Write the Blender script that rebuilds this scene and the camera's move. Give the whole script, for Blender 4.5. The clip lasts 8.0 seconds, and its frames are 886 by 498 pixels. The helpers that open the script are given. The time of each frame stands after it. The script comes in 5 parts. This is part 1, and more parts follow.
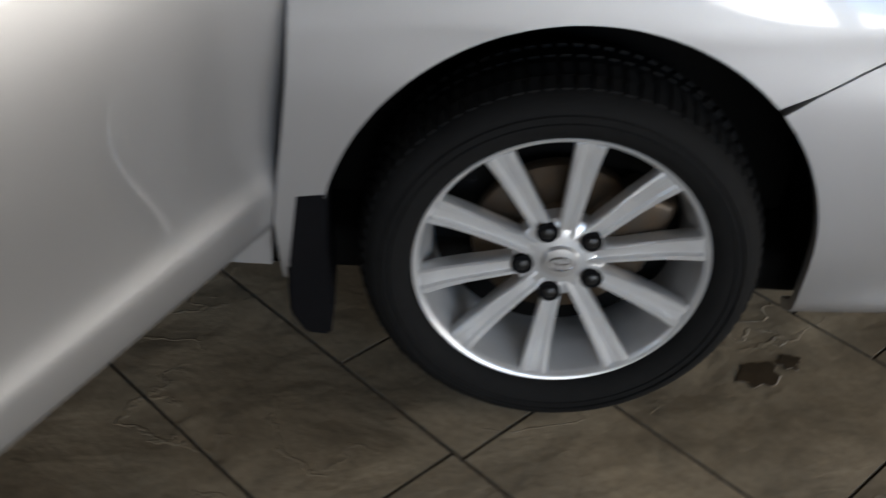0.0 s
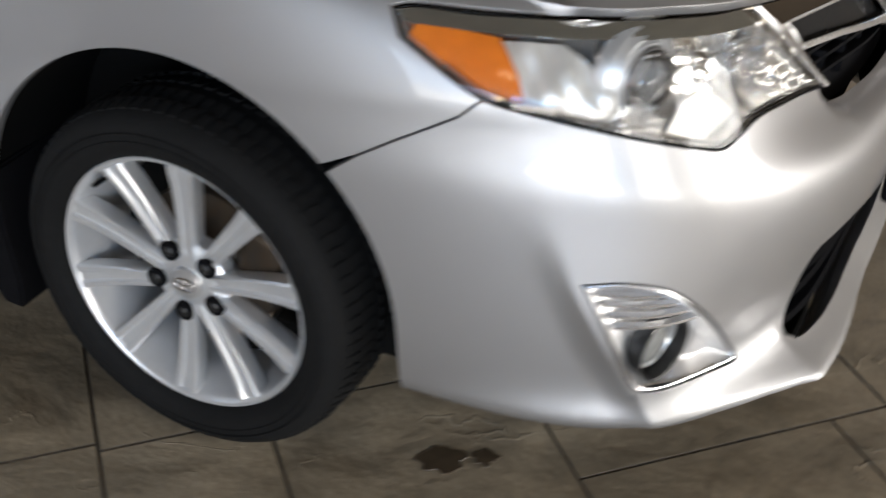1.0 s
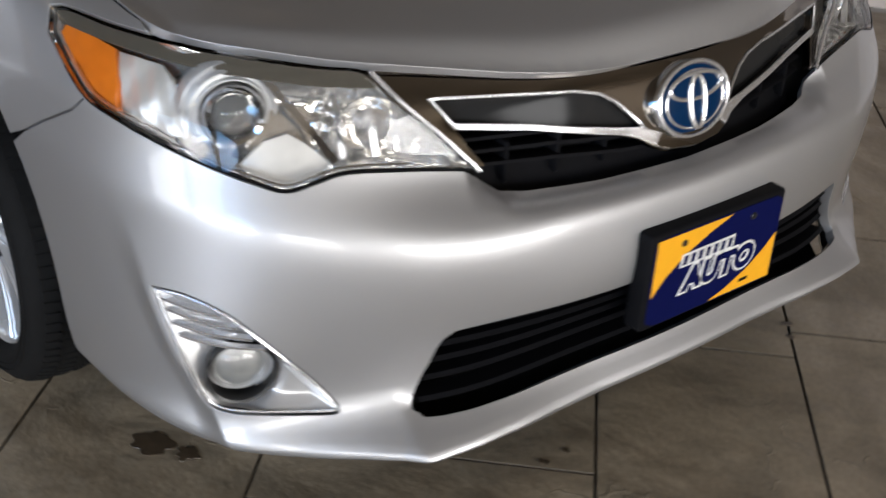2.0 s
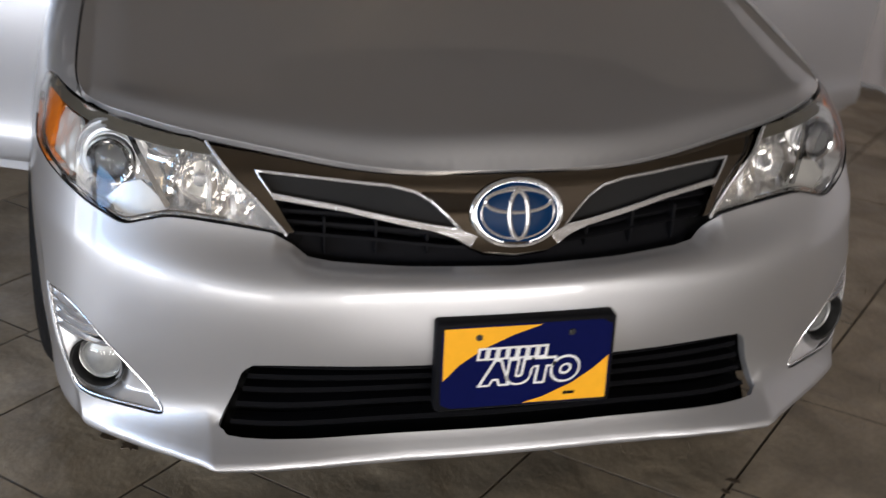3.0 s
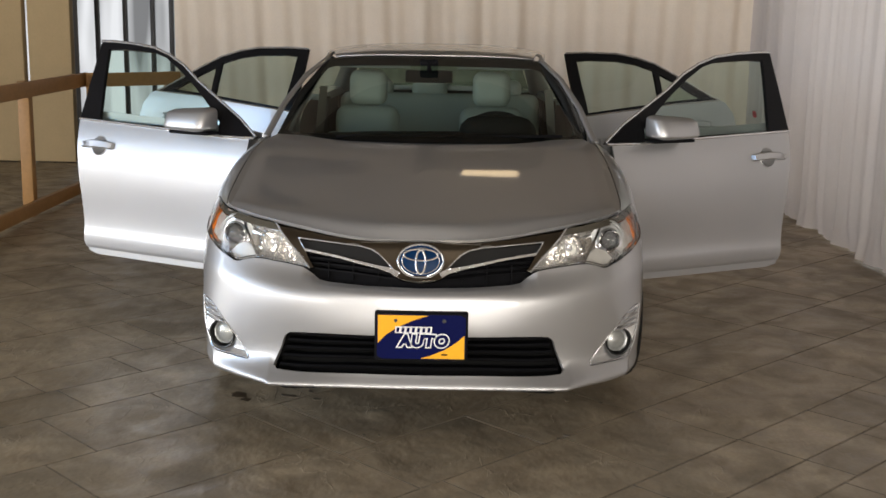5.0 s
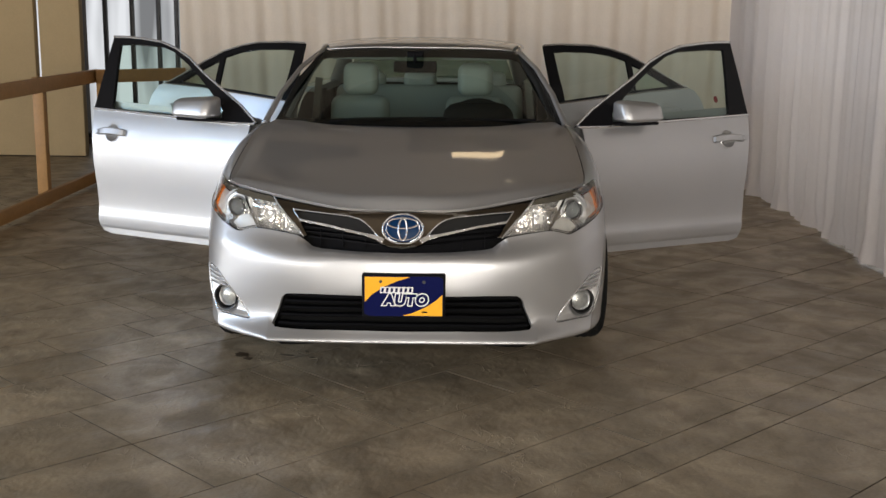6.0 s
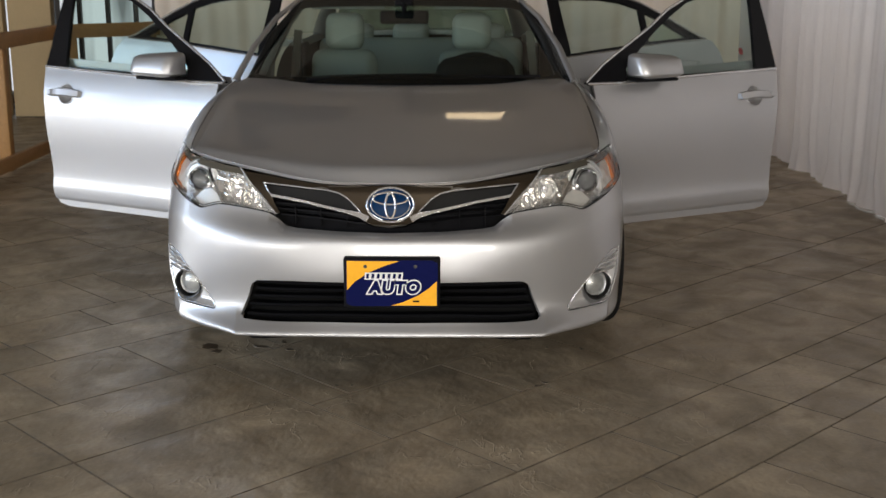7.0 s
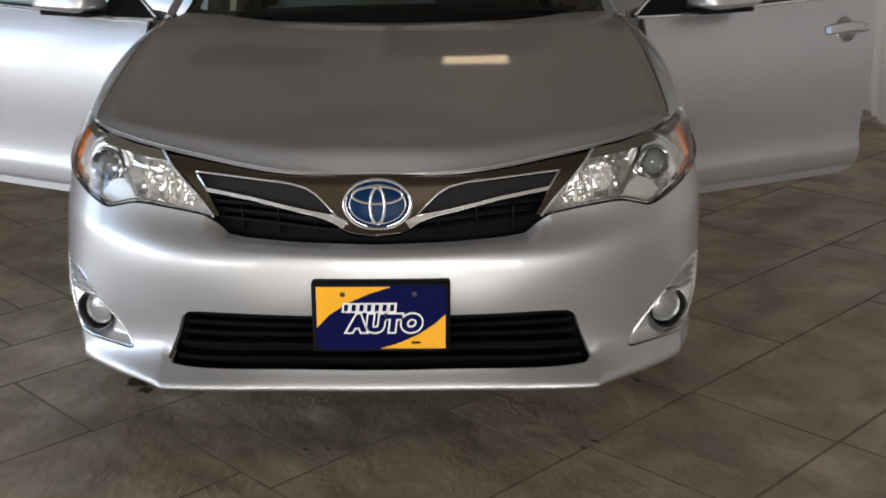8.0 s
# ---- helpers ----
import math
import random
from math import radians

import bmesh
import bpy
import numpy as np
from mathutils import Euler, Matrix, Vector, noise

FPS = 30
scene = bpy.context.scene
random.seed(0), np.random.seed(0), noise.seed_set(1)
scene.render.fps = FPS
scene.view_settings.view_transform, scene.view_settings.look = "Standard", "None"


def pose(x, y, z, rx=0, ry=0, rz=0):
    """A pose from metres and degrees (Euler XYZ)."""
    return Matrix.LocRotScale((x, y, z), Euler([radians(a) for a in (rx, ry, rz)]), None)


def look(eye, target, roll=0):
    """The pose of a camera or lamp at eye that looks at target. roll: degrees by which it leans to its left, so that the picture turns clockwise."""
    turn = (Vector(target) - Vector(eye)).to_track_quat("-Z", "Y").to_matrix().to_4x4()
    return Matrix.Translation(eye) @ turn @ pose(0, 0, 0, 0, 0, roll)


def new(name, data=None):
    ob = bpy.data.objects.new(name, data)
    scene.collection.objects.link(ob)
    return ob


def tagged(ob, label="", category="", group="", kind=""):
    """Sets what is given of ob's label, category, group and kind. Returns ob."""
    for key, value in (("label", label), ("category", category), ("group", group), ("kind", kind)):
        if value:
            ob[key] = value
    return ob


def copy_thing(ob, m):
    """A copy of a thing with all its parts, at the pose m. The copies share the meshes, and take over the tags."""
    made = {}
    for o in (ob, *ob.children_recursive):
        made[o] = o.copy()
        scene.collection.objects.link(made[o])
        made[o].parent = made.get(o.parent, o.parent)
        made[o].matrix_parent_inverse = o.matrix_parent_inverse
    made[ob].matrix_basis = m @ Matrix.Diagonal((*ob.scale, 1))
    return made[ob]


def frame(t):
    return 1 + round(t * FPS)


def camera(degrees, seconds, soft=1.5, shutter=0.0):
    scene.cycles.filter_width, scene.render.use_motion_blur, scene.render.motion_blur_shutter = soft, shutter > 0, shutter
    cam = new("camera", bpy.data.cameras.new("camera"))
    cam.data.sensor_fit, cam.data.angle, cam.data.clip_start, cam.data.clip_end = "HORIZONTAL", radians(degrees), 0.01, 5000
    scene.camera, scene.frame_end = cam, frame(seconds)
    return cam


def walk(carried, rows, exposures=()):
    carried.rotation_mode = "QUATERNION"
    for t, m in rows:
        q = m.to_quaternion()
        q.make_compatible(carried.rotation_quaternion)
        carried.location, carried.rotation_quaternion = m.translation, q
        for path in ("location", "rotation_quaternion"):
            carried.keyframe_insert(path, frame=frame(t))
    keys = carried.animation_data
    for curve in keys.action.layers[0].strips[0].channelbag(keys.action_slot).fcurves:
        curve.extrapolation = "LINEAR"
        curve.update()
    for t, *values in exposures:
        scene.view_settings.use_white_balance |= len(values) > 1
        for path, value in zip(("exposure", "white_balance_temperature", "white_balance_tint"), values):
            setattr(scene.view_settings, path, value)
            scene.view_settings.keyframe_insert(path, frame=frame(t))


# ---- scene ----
cam = camera(41.0, 8.0, shutter=0.5)
PATH = [
    (0, (-0.209, -2.344, 1.373), (-0.175, -0.72, 0.206), 4.0),
    (0.5, (0.374, -2.301, 1.37), (0.054, -0.683, 0.238), 2.7),
    (1, (1.037, -2.089, 1.381), (0.306, -0.579, 0.291), 0.9),
    (1.5, (1.58, -1.774, 1.411), (0.513, -0.461, 0.344), 1.1),
    (2, (2.03, -1.451, 1.389), (0.686, -0.337, 0.413), 3.2),
    (2.2, (2.18, -1.298, 1.38), (0.734, -0.294, 0.431), 3.5),
    (3.3, (3.11, -0.372, 1.459), (1.246, -0.125, 0.779), 2.6),
    (3.5, (3.344, -0.269, 1.471), (1.451, -0.094, 0.85), 2.9),
    (4, (3.922, -0.104, 1.531), (1.989, -0.026, 1.022), 2.5),
    (4.2, (4.142, -0.063, 1.541), (2.198, -0.007, 1.075), 2.3),
    (5.3, (5.351, 0.193, 1.569), (3.387, 0.156, 1.19), 0.7),
    (5.5, (5.465, 0.214, 1.543), (3.5, 0.177, 1.17), 0.7),
    (6, (5.609, 0.249, 1.544), (3.648, 0.215, 1.153), 0.5),
    (6.5, (5.422, 0.264, 1.483), (3.463, 0.232, 1.078), 0.3),
    (7, (4.949, 0.238, 1.497), (3.004, 0.214, 1.032), 0.1),
    (7.5, (4.317, 0.215, 1.485), (2.39, 0.198, 0.947), -0.1),
    (8, (3.667, 0.171, 1.448), (1.76, 0.165, 0.845), -0.3),
]
# seconds, stops, kelvin, tint: the camera's own exposure and white balance wander
LIGHT = [(0, -.38, 6500, 10), (.5, .10, 6600, 10), (1, .06, 6450, 11), (1.5, -.08, 6250, 11), (2, -.04, 6200, 12), (3.5, -.19, 6350, 14), (4, -.09, 6450, 13), (5.5, .10, 6700, 11), (6, .01, 6600, 11), (7, -.06, 6450, 11), (8, -.14, 6350, 11)]
walk(cam, [(t, look(eye, target, roll)) for t, eye, target, roll in PATH], LIGHT)

# ---- light: an overcast day behind the showroom's windows, and its ceiling panels ----
world = bpy.data.worlds.new("world")
scene.world = world
world.use_nodes = True
_n = world.node_tree.nodes
sky = _n.new("ShaderNodeTexSky")
sky.sky_type, sky.sun_disc, sky.sun_elevation, sky.sun_rotation = "NISHITA", False, radians(35), radians(90)
world.node_tree.links.new(sky.outputs["Color"], _n["Background"].inputs["Color"])
_n["Background"].inputs["Strength"].default_value = 0.08


def area_lamp(name, eye, target, w, h, watts, colour):
    data = bpy.data.lights.new(name, "AREA")
    data.shape, data.size, data.size_y, data.energy, data.color = "RECTANGLE", w, h, watts, colour
    ob = new(name, data)
    ob.matrix_world = look(eye, target)
    return ob


DAY, BLUE_SKY = (1.0, .965, .905), (.28, .57, 1.0)
for wy, wide, power in ((-5.1, 3.4, 50), (-.40, 1.8, 90), (2.0, 2.6, 86)):
    area_lamp("window_daylight", (8.42, wy, 1.24), (0, wy, 1.16), wide, 2.20, power * wide, DAY)
for wx, low, high, sky_tint in ((6.4, 170, 95, BLUE_SKY), (3.4, 150, 100, BLUE_SKY), (.4, 66, 60, (.66, .80, 1.0))):
    area_lamp("window_daylight", (wx, -8.42, 1.0), (wx, 0, .95), 2.4, 1.4, low, DAY)
    area_lamp("window_skylight", (wx, -8.42, 2.45), (wx, 0, 2.2), 2.4, 1.4, high, sky_tint)
for wx in (-3.6, -.4):
    area_lamp("window_daylight", (wx, 3.50, 1.35), (wx, 0, 1.3), 2.6, 2.1, 13, DAY)

# ---- materials ----
def material(name, colour, rough=.5, metal=0.0, coat=0.0, spec=.5, vary=.06, scale=6.0, fine=60.0, bump=0.0, bump_scale=80.0, tint=None, alpha=None, trans=0.0, ior=1.45, rough_vary=.0, island=0.0):
    """A procedural surface: colour with stains and grain at two scales, gloss that varies, and fine relief."""
    m = bpy.data.materials.new(name)
    m.use_nodes = True
    nt = m.node_tree
    n, l = nt.nodes, nt.links
    b = n["Principled BSDF"]
    b.inputs["Roughness"].default_value, b.inputs["Metallic"].default_value = rough, metal
    b.inputs["Coat Weight"].default_value, b.inputs["Coat Roughness"].default_value = coat, .04
    b.inputs["Specular IOR Level"].default_value, b.inputs["IOR"].default_value = spec, ior
    b.inputs["Transmission Weight"].default_value = trans
    geo = n.new("ShaderNodeTexCoord")
    big, small = n.new("ShaderNodeTexNoise"), n.new("ShaderNodeTexNoise")
    for node, sc, det in ((big, scale, 4), (small, fine, 3)):
        node.inputs["Scale"].default_value, node.inputs["Detail"].default_value = sc, det
        l.new(geo.outputs["Object"], node.inputs["Vector"])
    mix = n.new("ShaderNodeMath")
    mix.operation = "ADD"
    l.new(big.outputs["Fac"], mix.inputs[0])
    l.new(small.outputs["Fac"], mix.inputs[1])
    span = n.new("ShaderNodeMapRange")
    span.inputs["From Min"].default_value, span.inputs["From Max"].default_value = .6, 1.4
    l.new(mix.outputs[0], span.inputs["Value"])
    ramp = n.new("ShaderNodeMix")
    ramp.data_type = "RGBA"
    c = np.array(colour)
    other = np.array(tint) if tint else c
    ramp.inputs["A"].default_value = (*np.clip(c * (1 - vary), 0, 1), 1)
    ramp.inputs["B"].default_value = (*np.clip(other * (1 + vary), 0, 1), 1)
    l.new(span.outputs["Result"], ramp.inputs["Factor"])
    last = ramp.outputs["Result"]
    if island:
        info = n.new("ShaderNodeObjectInfo")
        br = n.new("ShaderNodeMapRange")
        br.inputs["To Min"].default_value, br.inputs["To Max"].default_value = 1 - island, 1 + island
        l.new(info.outputs["Random"], br.inputs["Value"])
        sc = n.new("ShaderNodeMix")
        sc.data_type, sc.blend_type = "RGBA", "MULTIPLY"
        sc.inputs["Factor"].default_value = 1
        l.new(last, sc.inputs["A"])
        l.new(br.outputs["Result"], sc.inputs["B"])
        last = sc.outputs["Result"]
    l.new(last, b.inputs["Base Color"])
    if rough_vary:
        rr = n.new("ShaderNodeMapRange")
        rr.inputs["To Min"].default_value, rr.inputs["To Max"].default_value = max(rough - rough_vary, .01), min(rough + rough_vary, 1)
        l.new(big.outputs["Fac"], rr.inputs["Value"])
        l.new(rr.outputs["Result"], b.inputs["Roughness"])
    if bump:
        bn, bt = n.new("ShaderNodeBump"), n.new("ShaderNodeTexNoise")
        bt.inputs["Scale"].default_value, bt.inputs["Detail"].default_value = bump_scale, 5
        l.new(geo.outputs["Object"], bt.inputs["Vector"])
        bn.inputs["Strength"].default_value, bn.inputs["Distance"].default_value = bump, .004
        l.new(bt.outputs["Fac"], bn.inputs["Height"])
        l.new(bn.outputs["Normal"], b.inputs["Normal"])
    return m


def thin_glass(name, tint, rough=.0, see=.9):
    """A pane: mostly clear, tinted, with a real gloss on it."""
    m = bpy.data.materials.new(name)
    m.use_nodes = True
    n, l = m.node_tree.nodes, m.node_tree.links
    n.remove(n["Principled BSDF"])
    clear, gloss, mix, fres = n.new("ShaderNodeBsdfTransparent"), n.new("ShaderNodeBsdfGlossy"), n.new("ShaderNodeMixShader"), n.new("ShaderNodeFresnel")
    clear.inputs["Color"].default_value = (*tint, 1)
    gloss.inputs["Roughness"].default_value = rough
    fres.inputs["IOR"].default_value = 1.5
    l.new(fres.outputs["Fac"], mix.inputs["Fac"])
    l.new(clear.outputs["BSDF"], mix.inputs[1])
    l.new(gloss.outputs["BSDF"], mix.inputs[2])
    l.new(mix.outputs["Shader"], n["Material Output"].inputs["Surface"])
    return m


def sheer(name, colour):
    """Thin white cloth: half of the light goes through it."""
    m = material(name, colour, rough=.85, vary=.04, bump=.1, bump_scale=300)
    n, l = m.node_tree.nodes, m.node_tree.links
    t, mix = n.new("ShaderNodeBsdfTranslucent"), n.new("ShaderNodeMixShader")
    t.inputs["Color"].default_value = (*colour, 1)
    mix.inputs["Fac"].default_value = .40
    l.new(n["Principled BSDF"].outputs["BSDF"], mix.inputs[1])
    l.new(t.outputs["BSDF"], mix.inputs[2])
    l.new(mix.outputs["Shader"], n["Material Output"].inputs["Surface"])
    return m


def glow(name, colour, strength):
    m = bpy.data.materials.new(name)
    m.use_nodes = True
    n, l = m.node_tree.nodes, m.node_tree.links
    e = n.new("ShaderNodeEmission")
    e.inputs["Color"].default_value, e.inputs["Strength"].default_value = (*colour, 1), strength
    l.new(e.outputs["Emission"], n["Material Output"].inputs["Surface"])
    return m


PAINT = material("silver_paint", (.475, .475, .48), rough=.47, metal=.81, coat=.85, vary=.03, scale=3, fine=900, bump=.02, bump_scale=1500)
# chrome with a dark ceiling's reflection put into its colour
CEIL_TINT_CHROME = material("ceiling_tinted_chrome", (.23, .21, .185), rough=.06, metal=1.0, vary=.03)
PAINT.node_tree.nodes["Principled BSDF"].inputs["Coat Roughness"].default_value = .045
CHROME = material("chrome", (.60, .60, .61), rough=.045, metal=1.0, vary=.02)
SATIN_CHROME = material("satin_chrome", (.70, .70, .70), rough=.36, metal=.76, vary=.04)
REFLECTOR = material("lamp_reflector", (.95, .93, .90), rough=.09, metal=.88, vary=.05, scale=25, bump=.30, bump_scale=34)
ALLOY = material("alloy_wheel", (.78, .79, .80), rough=.32, metal=.62, coat=.6, vary=.04, scale=9)
BLACK = material("black_plastic", (.007, .007, .008), rough=.55, spec=.05, vary=.15, bump=.10, bump_scale=400)
GLOSS_BLACK = material("gloss_black", (.008, .008, .009), rough=.16, spec=.16, vary=.1)
RUBBER = material("tyre_rubber", (.008, .008, .008), rough=.78, spec=.18, vary=.25, scale=14, bump=.12, bump_scale=160, rough_vary=.08)
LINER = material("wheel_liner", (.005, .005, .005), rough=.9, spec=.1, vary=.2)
STEEL = material("brake_steel", (.085, .075, .065), rough=.45, metal=.8, vary=.2, tint=(.09, .06, .035))
FOG_SILVER = material("frosted_lamp", (.40, .40, .385), rough=.30, metal=.55, vary=.12, scale=60, bump=.25, bump_scale=120)
AMBER = material("amber_plastic", (.66, .17, .012), rough=.18, coat=.8, vary=.10, scale=30)
LENS = thin_glass("lamp_lens", (.97, .98, .98))
SCREEN = thin_glass("windscreen_glass", (.39, .50, .44))
BRIGHT = material("bright_silver", (.74, .74, .75), rough=.26, metal=.85, vary=.02)
BROW = material("lamp_brow", (.085, .076, .060), rough=.22, vary=.1)
NUT = material("dark_steel", (.05, .05, .05), rough=.4, metal=.8, vary=.1)
SMOKED = material("smoked_chrome", (.020, .020, .020), rough=.10, metal=.0, spec=.13, vary=.05)
FLUTED = material("fluted_reflector", (.66, .64, .60), rough=.32, metal=.45, vary=.08, scale=40, bump=.10, bump_scale=60)
STICKER = material("sticker_red", (.12, .02, .02), rough=.5, vary=.2)
PANE = thin_glass("side_glass", (.62, .74, .68))
PROJECTOR = material("projector_glass", (.62, .62, .62), rough=.02, trans=.9, vary=.02)
LEATHER = material("pale_leather", (.42, .44, .41), rough=.52, vary=.06, bump=.15, bump_scale=220)
DASH = material("dark_dash", (.014, .015, .015), rough=.6, spec=.2, vary=.12, bump=.1, bump_scale=300)
TRIM_GREY = material("grey_trim", (.20, .215, .21), rough=.6, vary=.06)
BLUE = material("emblem_blue", (.002, .020, .065), rough=.28, spec=.08, vary=.15, scale=20)
NAVY = material("plate_navy", (.003, .005, .050), rough=.5, spec=.05, vary=.08)
YELLOW = material("plate_yellow", (.85, .40, .012), rough=.5, spec=.3, vary=.06)
WHITE = material("plate_white", (.80, .80, .78), rough=.4, vary=.04)


def slate(name):
    """Stamped concrete: cloudy brown and grey, split-stone relief with pale ridges, a patchy sealer gloss."""
    m = bpy.data.materials.new(name)
    m.use_nodes = True
    n, l = m.node_tree.nodes, m.node_tree.links
    b = n["Principled BSDF"]
    geo = n.new("ShaderNodeNewGeometry")
    info = n.new("ShaderNodeObjectInfo")

    def noise_at(scale, detail, twist=0.0, stretch=(1, 1, 1)):
        mp, t = n.new("ShaderNodeMapping"), n.new("ShaderNodeTexNoise")
        mp.inputs["Rotation"].default_value = (0, 0, radians(52))
        mp.inputs["Scale"].default_value = stretch
        l.new(geo.outputs["Position"], mp.inputs["Vector"])
        l.new(mp.outputs["Vector"], t.inputs["Vector"])
        t.inputs["Scale"].default_value, t.inputs["Detail"].default_value, t.inputs["Distortion"].default_value = scale, detail, twist
        return t.outputs["Fac"]

    def calc(op, a, c):
        k = n.new("ShaderNodeMath")
        k.operation = op
        for i, v in enumerate((a, c)):
            if isinstance(v, (int, float)):
                k.inputs[i].default_value = v
            else:
                l.new(v, k.inputs[i])
        return k.outputs[0]

    def blend(f, a, c):
        k = n.new("ShaderNodeMix")
        k.data_type = "RGBA"
        l.new(f, k.inputs["Factor"])
        for slot, v in (("A", a), ("B", c)):
            if isinstance(v, tuple):
                k.inputs[slot].default_value = (*v, 1)
            else:
                l.new(v, k.inputs[slot])
        return k.outputs["Result"]

    def span(v, lo, hi, a=0.0, c=1.0):
        k = n.new("ShaderNodeMapRange")
        for key, x in (("From Min", lo), ("From Max", hi), ("To Min", a), ("To Max", c)):
            k.inputs[key].default_value = x
        l.new(v, k.inputs["Value"])
        return k.outputs["Result"]

    cloud, patch, grain = noise_at(2.2, 5, .9), noise_at(5.0, 5, .8), noise_at(70, 4)
    split = noise_at(4.4, 8, .20, (1, 1.4, 1))
    ridge = span(calc("ABSOLUTE", calc("SUBTRACT", split, .5), 0), 0.0, .012, 1, 0)
    ridge = calc("MULTIPLY", ridge, span(noise_at(2.3, 2), .50, .62))
    colour = blend(span(cloud, .35, .65), (.235, .186, .124), (.425, .345, .238))
    colour = blend(span(patch, .44, .66, 0, .42), colour, (.140, .120, .085))
    colour = blend(calc("MULTIPLY", ridge, .42), colour, (.30, .245, .17))
    colour = blend(span(grain, .35, .75, 0, .28), colour, (.070, .052, .034))
    one = n.new("ShaderNodeMix")
    one.data_type, one.blend_type = "RGBA", "MULTIPLY"
    one.inputs["Factor"].default_value = 1
    l.new(colour, one.inputs["A"])
    l.new(span(info.outputs["Random"], 0, 1, .90, 1.10), one.inputs["B"])
    l.new(one.outputs["Result"], b.inputs["Base Color"])
    l.new(span(patch, .3, .7, .30, .58), b.inputs["Roughness"])
    height = calc("ADD", calc("MULTIPLY", split, .85), calc("ADD", calc("MULTIPLY", ridge, .12), calc("MULTIPLY", grain, .030)))
    bp = n.new("ShaderNodeBump")
    bp.inputs["Strength"].default_value, bp.inputs["Distance"].default_value = .9, .022
    l.new(height, bp.inputs["Height"])
    l.new(bp.outputs["Normal"], b.inputs["Normal"])
    return m


SLAB = slate("stamped_concrete")
JOINT = material("floor_joint", (.115, .093, .067), rough=.8, vary=.2)
CURTAIN = material("white_curtain", (.76, .665, .56), rough=.85, vary=.04, bump=.1, bump_scale=300)
SIDE_CURTAIN = sheer("bright_curtain", (.84, .775, .745))
BEIGE = material("beige_wall", (.54, .40, .22), rough=.8, vary=.05, bump=.06, bump_scale=60)
WALL = material("painted_wall", (.15, .12, .09), rough=.85, vary=.05, bump=.05, bump_scale=50)
# for the added ceiling area that the hood mirrors
HOOD_BOUNCE = material("hood_bounce", (.54, .475, .395), rough=.9, vary=.05)
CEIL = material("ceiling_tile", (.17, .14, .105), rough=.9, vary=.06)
WOOD = material("pine_rail", (.36, .19, .065), rough=.5, vary=.14, scale=5, fine=40, bump=.06, bump_scale=60)
FRAME_BLACK = material("window_frame", (.02, .02, .022), rough=.4, vary=.1)


def outdoors(name):
    """Daylight outside, out of focus: pale sky between greyer fronts."""
    m = glow(name, (.92, .96, 1.0), .8)
    n, l = m.node_tree.nodes, m.node_tree.links
    geo, mp, t, ramp = n.new("ShaderNodeNewGeometry"), n.new("ShaderNodeMapping"), n.new("ShaderNodeTexNoise"), n.new("ShaderNodeMapRange")
    mp.inputs["Scale"].default_value = (0, 2.6, .35)
    t.inputs["Scale"].default_value, t.inputs["Detail"].default_value = 1.0, 2
    for key, x in (("From Min", .40), ("From Max", .60), ("To Min", .22), ("To Max", .85)):
        ramp.inputs[key].default_value = x
    l.new(geo.outputs["Position"], mp.inputs["Vector"])
    l.new(mp.outputs["Vector"], t.inputs["Vector"])
    l.new(t.outputs["Fac"], ramp.inputs["Value"])
    l.new(ramp.outputs["Result"], n["Emission"].inputs["Strength"])
    return m


OUTSIDE = outdoors("outdoors_backdrop")
PANEL_GLOW = glow("lamp_panel", (1.0, .76, .46), 3.9)
STAIN = material("water_stain", (.075, .054, .034), rough=.36, vary=.3, scale=20)
# ---- the outer skin of the car's nose and flanks ----
PLAN = [(.955, 0), (.944, .25), (.908, .46), (.83, .65), (.73, .775), (.60, .845), (.40, .885), (.0, .905), (-.45, .905)]
RAIL_Z = [
    (.205, .205, .206, .205, .20, .20, .205, .20, .20),
    (.218, .218, .224, .222, .22, .22, .225, .22, .22),
    (.262, .262, .262, .262, .262, .262, .262, .262, .262),
    (.41, .41, .41, .41, .41, .41, .41, .41, .41),
    (.525, .525, .53, .555, .58, .59, .59, .58, .58),
    (.570, .570, .574, .599, .622, .636, .638, .63, .63),
    (.629, .631, .637, .659, .682, .690, .690, .685, .685),
    (.72, .725, .735, .745, .75, .745, .745, .74, .74),
    (.737, .743, .76, .778, .79, .79, .805, .86, .88),
    (.752, .76, .785, .81, .825, .83, .86, .955, 1.015),
]
RAIL_D = [
    (.06, .06, .05, .06, .07, .07, .06, .06, .06),
    (-.006, -.008, -.022, -.012, .0, .012, .025, .03, .03),
    (.020, .018, .0, .0, .0, .004, .012, .01, .01),
    (.004, .004, .012, .006, .0, .0, .0, .0, .0),
    (.0, .0, .0, .0, .0, .0, .0, .0, .0),
    (.011, .011, .0135, .0125, .010, .008, .004, .002, .002),
    (.060, .065, .0715, .0475, .034, .021, .010, .006, .006),
    (.085, .09, .105, .084, .06, .036, .020, .012, .012),
    (.092, .097, .117, .104, .086, .066, .047, .038, .036),
    (.10, .105, .13, .125, .115, .10, .11, .14, .165),
]


